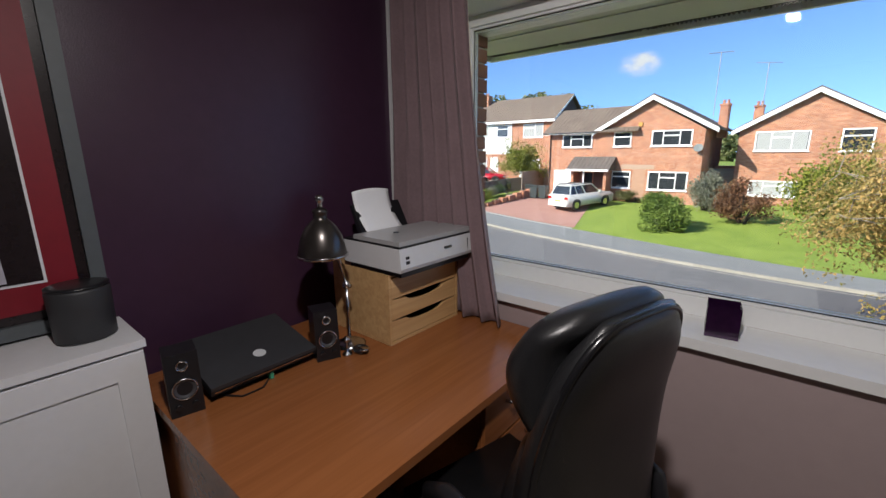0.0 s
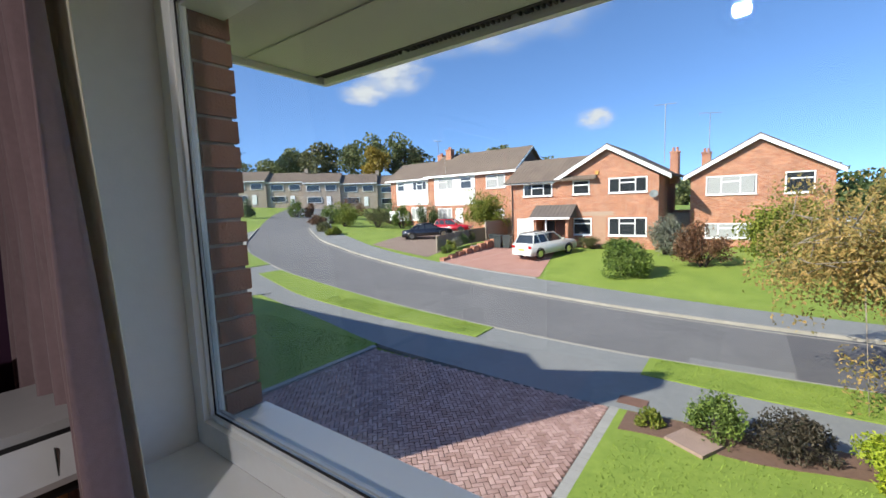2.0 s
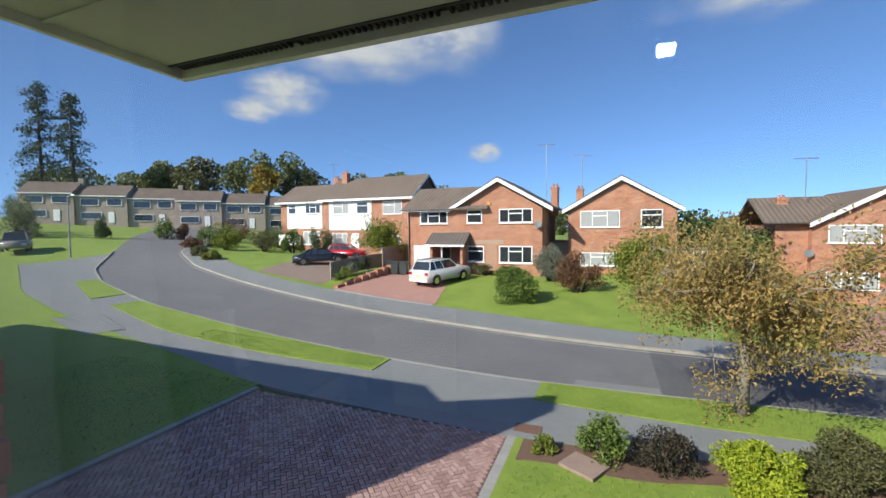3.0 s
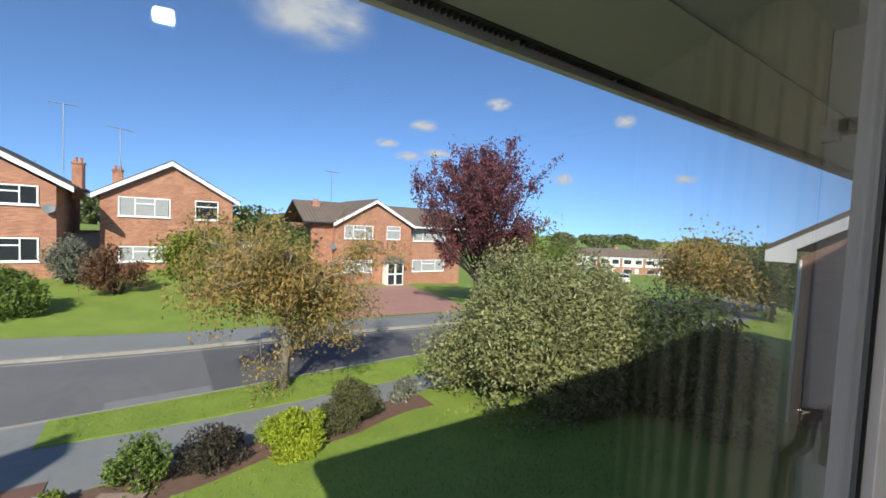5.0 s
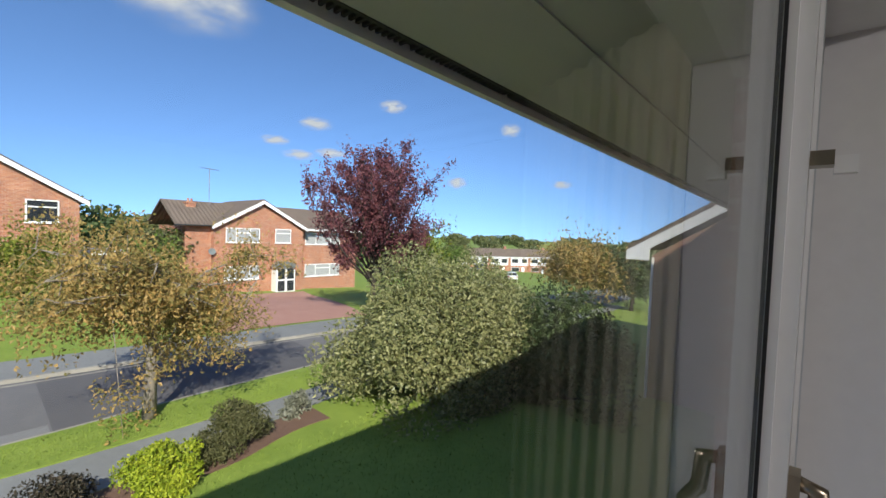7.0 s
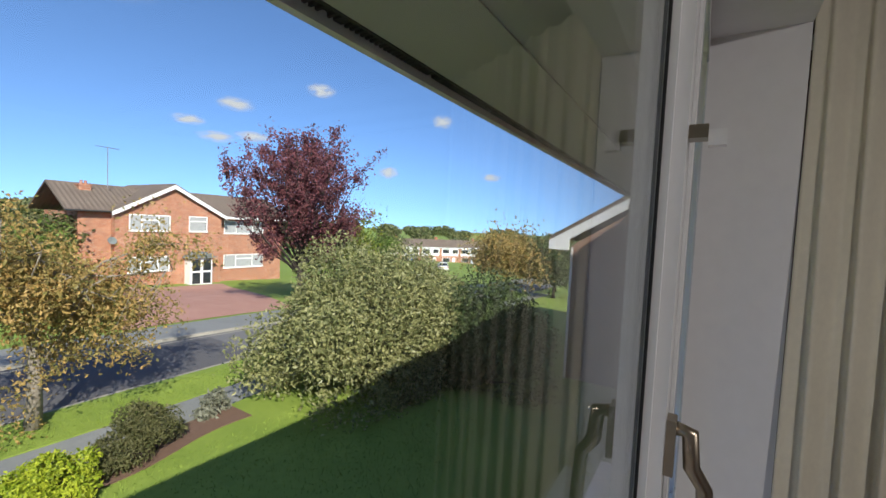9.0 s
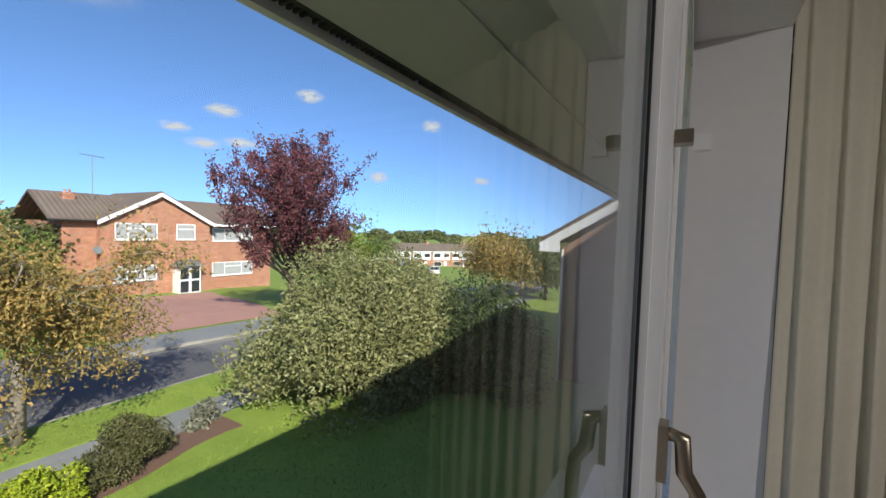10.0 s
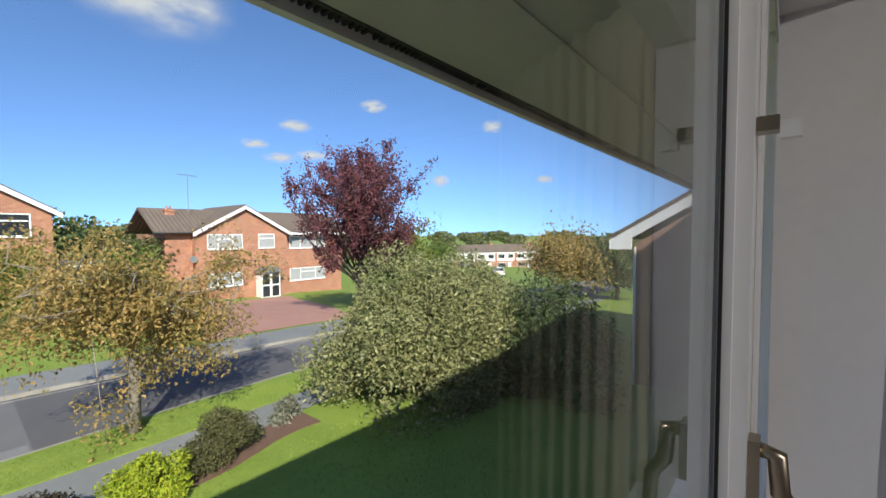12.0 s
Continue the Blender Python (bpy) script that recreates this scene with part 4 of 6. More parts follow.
# white cabinet, picture and round speaker
cab = thing("cabinet", "white low cabinet with panelled doors beside the desk", "cabinet")
part("body", box(X0 + 0.004, -0.80, -2.75, -1.552, 0, 0.965), M_CABINET, cab)
part("cabinet_top", box(X0 + 0.004, -0.772, -2.76, -1.548, 0.966, 0.99), M_CABINET, cab, bevel=0.004)
for y0, y1 in ((-2.74, -2.16), (-2.15, -1.556)):
    dr = part("door", box(-0.799, -0.781, y0, y1, 0.05, 0.955), M_CABINET, cab, bevel=0.002)
    part("door_rim", prism([(y0 + 0.002, 0.052), (y1 - 0.002, 0.052), (y1 - 0.002, 0.953), (y0 + 0.002, 0.953), (y0 + 0.002, 0.0521), (y0 + 0.075, 0.125), (y0 + 0.075, 0.88), (y1 - 0.075, 0.88), (y1 - 0.075, 0.125), (y0 + 0.075, 0.1249)], "x", -0.7805, -0.774), M_CABINET, dr, "raised shaker rim")
sp = thing("wireless_speaker", "charcoal rounded wireless speaker on the cabinet", "speaker", pose(-0.93, -1.655, 0.991) @ Matrix.Diagonal((1.2, 1.2, 1.08, 1)))
part("body", lathe([(0.052, 0), (0.058, 0.004), (0.06, 0.14), (0.058, 0.148)], 36, sx=1.0, sy=1.08), M_GREYPLAST, sp, smooth=True)
part("top", lathe([(0.059, 0.148), (0.059, 0.154), (0.05, 0.157)], 36, sx=1.0, sy=1.08), M_BLKPLAST, sp, "black control top", smooth=True)

pic = thing("picture", "large framed dark print with a red mount", "picture")
PY1, PZ0, PZ1, PX = -1.565, 1.0, 2.2, X0 + 0.002
PY0 = PY1 - 1.1
part("frame", box(PX, PX + 0.028, PY1 - 0.04, PY1, PZ0, PZ1), M_FRAMEGREY, pic)
part("frame", box(PX, PX + 0.028, PY0, PY0 + 0.04, PZ0, PZ1), M_FRAMEGREY, pic)
part("frame", box(PX, PX + 0.028, PY0 + 0.0405, PY1 - 0.0405, PZ0, PZ0 + 0.04), M_FRAMEGREY, pic)
part("frame", box(PX, PX + 0.028, PY0 + 0.0405, PY1 - 0.0405, PZ1 - 0.04, PZ1), M_FRAMEGREY, pic)
part("inner_frame", box(PX, PX + 0.010, PY0 + 0.041, PY1 - 0.041, PZ0 + 0.041, PZ1 - 0.041), M_PICDARK, pic)
part("mount", box(PX + 0.0105, PX + 0.013, PY0 + 0.07, PY1 - 0.068, PZ0 + 0.07, PZ1 - 0.07), M_RED, pic, "deep red mount")
part("mount_bevel", box(PX + 0.0135, PX + 0.015, PY0 + 0.145, PY1 - 0.140, PZ0 + 0.155, PZ1 - 0.14), M_PAPER, pic, "white bevelled mount edge")
part("print", box(PX + 0.0155, PX + 0.017, PY0 + 0.152, PY1 - 0.147, PZ0 + 0.163, PZ1 - 0.147), M_PICDARK, pic, "dark print")
part("print_shape", prism([(PY1 - 0.29, PZ0 + 0.17), (PY1 - 0.225, PZ0 + 0.17), (PY1 - 0.235, PZ0 + 0.55), (PY1 - 0.215, PZ0 + 0.62), (PY1 - 0.25, PZ0 + 0.72), (PY1 - 0.29, PZ0 + 0.70)], "x", PX + 0.0175, PX + 0.0185), M_PICLIGHT, pic, "pale upright shape")

# ---- houses ----
def window_unit(name, parent, x0, x1, z0, z1, y, lights, net=False, face=-1):
    """A casement window set in a wall that faces -y: frame, bars, panes, sill. lights: widths of the panes as shares."""
    w = part(name, rim(x0, x1, z0, z1, 0.085, y - 0.05, y + 0.04), M_FASCIA, parent)
    part("sill", box(x0 - 0.05, x1 + 0.05, y - 0.10, y - 0.002, z0 - 0.06, z0 - 0.002), M_FASCIA, w)
    tot, x = sum(a for a, _ in lights), x0 + 0.085
    span = x1 - x0 - 0.17
    for i, (a, vent_light) in enumerate(lights):
        xa, xb = x, x + span * a / tot
        x = xb
        if i:
            part("mullion", box(xa - 0.035, xa + 0.035, y - 0.05, y + 0.03, z0 + 0.086, z1 - 0.086), M_FASCIA, w)
        if vent_light:
            zt = z1 - 0.085 - 0.26 * (z1 - z0)
            part("transom", box(xa + 0.036, xb - 0.036, y - 0.055, y + 0.03, zt - 0.045, zt + 0.045), M_FASCIA, w)
        part("pane", box(xa, xb, y - 0.01, y + 0.005, z0 + 0.08, z1 - 0.08), M_FARGLASS, w)
        if net:
            part("net_curtain", box(xa + 0.04, xb - 0.04, y - 0.022, y - 0.012, z0 + 0.1, z1 - 0.1), M_NET, w, "pale net curtain")
    return w


def gable_roof_y(parent, x0, xa, x1, ze, za, y0, y1, material, over=0.25):
    """A roof whose ridge runs away from the street, with white bargeboards on the gable."""
    th = 0.16
    rf = part("roof", prism([(x0, ze), (xa, za), (x1, ze), (x1, ze + th), (xa, za + th * 1.3), (x0, ze + th)], "y", y0, y1), material, parent)
    for (a, za_), (b, zb_) in (((x0, ze), (xa, za)), ((x1, ze), (xa, za))):
        part("bargeboard", prism([(a, za_ - 0.20), (b, zb_ - 0.20), (b, zb_ + 0.10), (a, za_ + 0.10)], "y", y0 - 0.06, y0 - 0.004), M_FASCIA, rf, "white bargeboard")
    return rf


def chimney(parent, x, y, z0, z1, w=0.6):
    c = part("chimney", box(x - w / 2, x + w / 2, y - w / 2, y + w / 2, z0, z1), M_BRICK, parent)
    part("chimney_cap", box(x - w / 2 - 0.05, x + w / 2 + 0.05, y - w / 2 - 0.05, y + w / 2 + 0.05, z1, z1 + 0.12), M_BRICK, c)
    for d in (-0.13, 0.13):
        part("chimney_pot", lathe([(0.10, 0), (0.085, 0.25), (0.1, 0.27), (0.1, 0.3)], 10, (x + d, y, z1 + 0.12)), M_BRICK, c)


def aerial(x, y, z0, z1, seed=0):
    a = thing("tv_aerial", "thin metal television aerial on a pole", "aerial")
    part("mast", tube([(x, y, z0), (x, y, z1)], 0.03, 6), M_POLE, a)
    b = part("boom", tube([(x - 0.75, y, z1 - 0.02 + 0.1 * (seed % 2)), (x + 0.75, y, z1 - 0.1)], 0.022, 5), M_POLE, a)
    for k in range(6):
        xx = x - 0.65 + 0.25 * k
        part("element", tube([(xx, y - 0.3, z1 - 0.05), (xx, y + 0.3, z1 - 0.05)], 0.012, 4), M_POLE, b)


def dish(x, y, z, parent):
    bm = lathe([(0.02, 0.0), (0.16, 0.03), (0.28, 0.1), (0.27, 0.1), (0.15, 0.045)], 18)
    bmesh.ops.rotate(bm, verts=bm.verts, matrix=Matrix.Rotation(radians(70), 3, "X"))
    bmesh.ops.translate(bm, verts=bm.verts, vec=(x, y, z))
    part("satellite_dish", bm, M_LEAD, parent, smooth=True)


THREE, TWO, ONE = [(0.28, 0), (0.44, 1), (0.28, 0)], [(0.62, 1), (0.38, 0)], [(1, 1)]


def house_gabled():
    """Brick house with a front gable, a lower side wing, a garage and a tiled porch."""
    h = thing("house", "orange brick house with gabled front, garage and porch", "house")
    y, zb = 31.5, -2.7
    part("wall", prism([(-11.45, zb), (-4.35, zb), (-4.35, 3.02), (-7.9, 5.15), (-11.45, 3.02)], "y", y, y + 8.2), M_BRICK, h)
    part("wall", box(-15.55, -11.46, y + 0.02, y + 7.0, zb, 3.02), M_BRICK, h)
    gable_roof_y(h, -11.9, -7.72, -3.55, 2.95, 5.32, y - 0.35, y + 8.6, M_TILEDARK)
    rf = part("roof", prism([(y - 0.45, 3.0), (y + 3.4, 5.0), (y + 7.4, 3.0), (y + 7.4, 3.12), (y + 3.4, 5.16), (y - 0.45, 3.12)], "x", -15.95, -8.5), M_TILE, h)
    part("fascia", box(-15.9, -11.7, y - 0.50, y - 0.46, 2.93, 3.09), M_FASCIA, rf)
    part("gutter", tube([(-15.95, y - 0.54, 3.04), (-11.6, y - 0.54, 3.04)], 0.05, 8), M_GUTTER, rf)
    part("downpipe", tube([(-15.45, y - 0.05, 3.0), (-15.45, y - 0.05, zb)], 0.04, 8), M_GUTTER, h)
    window_unit("window", h, -14.42, -11.95, 1.93, 2.93, y, THREE)
    window_unit("window", h, -10.31, -9.03, 1.93, 3.0, y, ONE)
    window_unit("window", h, -7.66, -5.07, 1.93, 3.02, y, THREE)
    window_unit("window", h, -10.28, -8.87, -1.15, 0.13, y, ONE)
    window_unit("window", h, -7.66, -5.07, -1.18, 0.15, y, THREE)
    part("alarm_box", box(-8.6, -8.35, y - 0.08, y, 3.35, 3.62), mat("alarm_yellow", (0.6, 0.3, 0.06), 0.5), h)
    part("render_band", box(-9.6, -7.3, y - 0.012, y - 0.002, 0.3, 0.62), mat("pale_mortar_band", (0.40, 0.29, 0.22), 0.9, scale=4), h, "paler band of brickwork")
    part("render_band", box(-8.75, -7.85, y - 0.012, y - 0.002, -1.9, 0.28), mat("pale_patch_brick", (0.42, 0.25, 0.17), 0.9, scale=4), h, "paler patch of brickwork")
    g = part("garage_door", box(-15.02, -13.15, y - 0.04, y + 0.012, -2.2, 0.12), M_GARAGE, h, "white up-and-over garage door")
    for k in range(6):
        part("rib", box(-14.95, -13.22, y - 0.055, y - 0.041, -2.05 + 0.35 * k, -1.98 + 0.35 * k), M_GARAGE, g)
    part("front_door", box(-11.65, -10.75, y - 0.05, y + 0.01, -2.2, 0.0), M_DOOR, h)
    part("side_light", box(-12.55, -11.75, y - 0.04, y + 0.01, -1.1, -0.05), M_FARGLASS, h)
    for x in (-13.0, -10.45):
        part("porch_wall", box(x, x + 0.22, y - 1.3, y - 0.06, zb, 0.2), M_BRICK, h)
    part("porch_post", box(-12.05, -11.95, y - 1.3, y - 1.2, zb, 0.2), M_FASCIA, h)
    part("porch_roof", prism([(y - 1.65, 0.22), (y - 0.06, 1.2), (y - 0.06, 0.22)], "x", -13.3, -10.0), M_TILEDARK, h, "small lean-to tiled porch roof")
    part("porch_fascia", box(-13.3, -10.0, y - 1.70, y - 1.655, 0.12, 0.28), M_FASCIA, h)
    chimney(h, -3.9, y + 4.0, 2.5, 4.75)
    dish(-4.62, y - 0.2, 1.75, h)
    part("side_lean_to", box(-4.34, -2.9, y + 6, y + 7.8, zb, 0.4), M_BRICK, h)


def house_small_gable():
    h = thing("house", "orange brick gabled house with white casement windows", "house")
    y, zb = 34.5, -3.6
    part("wall", prism([(-2.75, zb), (4.95, zb), (4.95, 2.85), (1.15, 5.1), (-2.75, 2.85)], "y", y, y + 9), M_BRICK, h)
    gable_roof_y(h, -3.2, 1.15, 5.4, 2.80, 5.30, y - 0.3, y + 9.3, M_TILEDARK)
    window_unit("window", h, -1.82, 1.07, 1.53, 2.83, y, [(0.3, 0), (0.4, 1), (0.3, 0)], True)
    window_unit("window", h, 2.52, 4.01, 1.48, 2.86, y, ONE)
    window_unit("window", h, -1.8, 0.9, -1.5, -0.45, y, THREE, True)
    chimney(h, -2.1, y + 4, 2.9, 4.75)
    part("garage_wall", box(4.96, 8.5, y + 1.5, y + 7, zb, -0.6), M_BRICK, h)
    part("garage_roof", box(4.96, 8.8, y + 1.2, y + 7.2, -0.6, -0.35), M_FASCIA, h, "flat roof with white fascia")
    part("garage_door", box(5.4, 8.0, y + 1.44, y + 1.5, zb, -0.95), M_GARAGE, h)


def house_lower():
    h = thing("house", "orange brick house with gable and curved porch canopy", "house")
    y, zb = 35.5, -4.6
    part("wall", prism([(13.2, zb), (20.9, zb), (20.9, 1.65), (17.05, 3.7), (13.2, 1.65)], "y", y, y + 8), M_BRICK, h)
    part("wall", box(11.3, 13.19, y + 0.6, y + 7.4, zb, 1.6), M_BRICK, h)
    part("wall", box(20.92, 27.5, y + 0.8, y + 7.4, zb, 1.6), M_BRICK, h)
    gable_roof_y(h, 12.95, 17.03, 21.2, 1.60, 3.88, y - 0.3, y + 8.2, M_TILE)
    rf = part("roof", prism([(y + 0.1, 1.6), (y + 4.0, 3.55), (y + 8.0, 1.6), (y + 8, 1.75), (y + 4.0, 3.72), (y + 0.1, 1.75)], "x", 10.5, 28.0), M_TILE, h)
    part("gutter", tube([(10.5, y + 0.05, 1.66), (13.0, y + 0.05, 1.66)], 0.06, 8), M_GUTTER, rf)
    part("fascia", box(21.2, 28, y + 0.05, y + 0.1, 1.5, 1.7), M_FASCIA, rf)
    window_unit("window", h, 14.06, 16.84, 0.35, 1.57, y, THREE, True)
    window_unit("window", h, 18.22, 19.69, 0.35, 1.6, y, ONE, True)
    window_unit("window", h, 14.0, 16.8, -2.75, -1.6, y, THREE, True)
    window_unit("window", h, 21.6, 25.5, 0.2, 1.35, y + 0.8, THREE, True)
    window_unit("window", h, 21.6, 25.5, -2.9, -1.7, y + 0.8, THREE, True)
    d = part("porch", box(17.95, 19.7, y - 0.9, y - 0.01, zb, -1.75), M_FASCIA, h, "white glazed porch")
    for x in (18.1, 18.95):
        for z0, z1 in ((-3.85, -2.95), (-2.8, -1.9)):
            part("pane", box(x, x + 0.62, y - 0.92, y - 0.89, z0, z1), M_FARGLASS, d)
    part("canopy", prism([(17.7 + 2.25 * k / 10, -1.74 + 0.5 * math.sin(math.pi * k / 10)) for k in range(11)], "y", y - 1.15, y - 0.01), M_LEAD, h, "grey curved lead canopy", smooth=False)
    chimney(h, 12.4, y + 3.2, 1.6, 3.45, 0.7)
    dish(13.0, y - 0.1, -0.4, h)


def house_white_pair():
    """Two joined houses with white cladding, brown tiled roofs and brick piers."""
    y = 39.0
    h = thing("house", "pair of joined brick houses with white cladding", "house")
    zb = -2.2
    part("wall", prism([(y, zb), (y + 8.0, zb), (y + 8.0, 4.75), (y + 4.0, 7.3), (y, 4.75)], "x", -30.2, -18.9), M_BRICK, h)
    part("gable_cladding", prism([(y + 0.05, 4.8), (y + 7.95, 4.8), (y + 4.0, 7.2)], "x", -18.899, -18.86), M_TILEHUNG, h, "dark tile-hung gable")
    part("wall", box(-37.4, -30.21, y + 1.2, y + 8.0, zb, 4.7), M_BRICK, h)
    r1 = part("roof", prism([(y - 0.4, 4.72), (y + 4.0, 7.45), (y + 8.4, 4.72), (y + 8.4, 4.9), (y + 4.0, 7.65), (y - 0.4, 4.9)], "x", -30.6, -18.6), M_TILE, h)
    r2 = part("roof", prism([(y + 0.8, 4.68), (y + 4.6, 6.95), (y + 8.4, 4.68), (y + 8.4, 4.84), (y + 4.6, 7.13), (y + 0.8, 4.84)], "x", -38.0, -30.61), M_TILE, h)
    part("fascia", box(-30.6, -18.6, y - 0.45, y - 0.405, 4.62, 4.86), M_FASCIA, r1)
    part("fascia", box(-38.0, -30.61, y + 0.75, y + 0.795, 4.6, 4.8), M_FASCIA, r2)
    part("bargeboard", prism([(y - 0.4, 4.66), (y + 4.0, 7.4), (y + 4.0, 7.62), (y - 0.4, 4.88)], "x", -18.599, -18.56), M_FASCIA, r1)
    part("cladding", box(-29.3, -23.7, y - 0.06, y - 0.002, 1.4, 4.6), M_RENDER, h, "white board cladding")
    part("cladding", box(-36.4, -31.2, y + 1.14, y + 1.198, 1.6, 4.6), M_RENDER, h, "white board cladding")
    window_unit("window", h, -28.7, -26.6, 3.2, 4.5, y - 0.06, TWO, True)
    window_unit("window", h, -25.6, -24.1, 3.2, 4.5, y - 0.06, ONE)
    window_unit("window", h, -22.3, -20.0, 3.1, 4.5, y, TWO, True)
    window_unit("window", h, -36.2, -35.0, 3.4, 4.5, y + 1.14, ONE)
    window_unit("window", h, -33.6, -31.4, 3.4, 4.5, y + 1.14, THREE)
    window_unit("window", h, -28.9, -26.9, -0.6, 1.1, y, THREE, True)
    window_unit("window", h, -34.0, -31.6, -0.3, 1.3, y + 1.2, THREE, True)
    part("front_door", box(-26.4, -25.4, y - 0.05, y + 0.01, -1.2, 1.05), M_FASCIA, h, "white front door")
    part("garage_door", box(-22.6, -20.2, y - 0.05, y + 0.01, -1.3, 0.9), M_GARAGE, h, "white garage door")
    chimney(h, -29.2, y + 3.3, 6.3, 8.1, 0.75)
    chimney(h, -31.0, y + 4.0, 6.0, 7.6, 0.75)
    part("low_porch", box(-36.9, -34.4, y + 0.2, y + 1.13, -0.4, 0.9), M_FASCIA, h)


def house_neighbour():
    """The next house in the row: its brick gable end and white bargeboard."""
    h = thing("house", "neighbouring brick gable end with white bargeboard in shade", "house")
    x = 14.2
    part("wall", prism([(3.6, -4.2), (-4.6, -4.2), (-4.6, 1.25), (-0.5, 3.85), (3.6, 1.25)], "x", x + 0.1, x + 9), M_BRICKOWN, h)
    rf = part("roof", prism([(4.25, 1.38), (-0.5, 4.15), (-5.2, 1.38), (-5.2, 1.55), (-0.5, 4.36), (4.25, 1.55)], "x", x - 0.12, x + 9.3), M_TILE, h)
    part("bargeboard", prism([(4.25, 1.12), (4.25, 1.40), (-0.5, 4.17), (-0.5, 3.88), (3.6, 1.47), (3.6, 1.12)], "x", x - 0.2, x - 0.125), M_FASCIA, rf, "white bargeboard with boxed end")
    part("downpipe", tube([(x + 0.02, 3.55, 1.2), (x + 0.02, 3.55, -4.2)], 0.04, 8), M_FASCIA, h)


def terrace(name, label, x, y, rz, n, w, zb, zh, wall_mat, roof_mat, band=None, depth=7, group="", step=0.0):
    """A row of plain two-storey houses, each stepped a little from the next."""
    for k in range(n):
        m = pose(x, y, 0, 0, 0, rz) @ pose(k * w, (k % 3) * 0.5 * (step > 0), 0)
        h = thing("house", label, "house", m, group)
        z0 = zb - step * k
        part("wall", prism([(0, z0 - 5), (depth, z0 - 5), (depth, z0 + zh), (depth / 2, z0 + zh + 2.0), (0, z0 + zh)], "x", 0, w - 0.02), wall_mat, h)
        part("roof", prism([(-0.4, z0 + zh - 0.05), (depth / 2, z0 + zh + 2.15), (depth + 0.4, z0 + zh - 0.05), (depth + 0.4, z0 + zh + 0.1), (depth / 2, z0 + zh + 2.3), (-0.4, z0 + zh + 0.1)], "x", -0.05, w), roof_mat, h)
        part("fascia", box(0, w - 0.03, -0.45, -0.41, z0 + zh - 0.15, z0 + zh + 0.05), M_FASCIA, h)
        if band:
            part("cladding", box(0.4, w - 0.4, -0.05, -0.002, z0 + 2.5, z0 + zh - 0.2), band, h)
        for a, b, c, d in ((0.10, 0.45, 3.2, 4.5), (0.6, 0.9, 3.2, 4.5), (0.1, 0.5, 0.7, 2.0)):
            q = part("window", rim(a * w, b * w, z0 + c, z0 + d, 0.09, -0.12, -0.02), M_FASCIA, h)
            part("pane", box(a * w + 0.05, b * w - 0.05, -0.08, -0.055, z0 + c + 0.05, z0 + d - 0.05), M_FARGLASS, q)
        part("front_door", box(0.62 * w, 0.62 * w + 0.95, -0.09, 0.0, z0, z0 + 2.05), M_FASCIA, h)
        if k % 2 == 0:
            part("chimney", box(w - 0.5, w + 0.3, depth / 2 - 0.3, depth / 2 + 0.3, z0 + zh + 1.6, z0 + zh + 3.0), wall_mat, h)


house_gabled()
house_small_gable()
house_lower()
house_white_pair()
house_neighbour()
terrace("terrace", "buff brick terraced house beyond the bend", -96, 40, 40, 6, 8.0, 3.4, 5.0, M_BRICKBUFF, M_TILE, group="terrace beyond the bend", step=0.4)
terrace("terrace", "distant red brick house with white windows down the hill", 88, 76, -32, 6, 6.4, -9.3, 5.0, M_BRICK, M_TILE, M_RENDER, group="houses down the hill")
terrace("terrace", "distant brick house behind the trees", 128, 62, -50, 2, 8.0, -9.5, 5.0, M_BRICKBUFF, M_TILE, group="houses down the hill")
terrace("terrace", "distant brick house with brown roof", -58, 74, 15, 2, 9.0, 2.0, 5.0, M_BRICK, M_TILE, group="houses up the hill")
terrace("terrace", "low house behind the opposite gardens", 26, 66, 5, 2, 9.0, -6.0, 4.6, M_BRICK, M_TILE, group="houses behind")
aerial(-4.4, 34, 4.0, 8.2, 0)
aerial(-1.85, 36.9, 4.6, 7.6, 1)
aerial(13.7, 38.2, 3.4, 6.5, 0)
aerial(-31.5, 43, 7.0, 9.6, 1)

# unseen houses added behind us, placed to shade the street and close the view
hb = thing("house", "unseen brick house added on our side to shade the street", "house")
part("wall", box(-27.0, -11.6, -5.0, 2.6, -3.4, 2.4), M_BRICKOWN, hb)
part("roof", prism([(3.6, 2.38), (-0.55, 5.9), (-5.0, 2.38)], "x", -27.4, -11.5), M_TILE, hb)
# thin unseen slab, its outline cut to throw the notched shadow past the drive
gr = thing("house", "unseen brick slab with a stepped top, added to shade the drive", "house")
part("wall", prism([(-11.4, -3.1), (-7.95, -3.1), (-7.95, 6.0), (-9.9, 4.85), (-11.4, 5.6)], "y", -1.1, -0.1), M_BRICKOWN, gr)


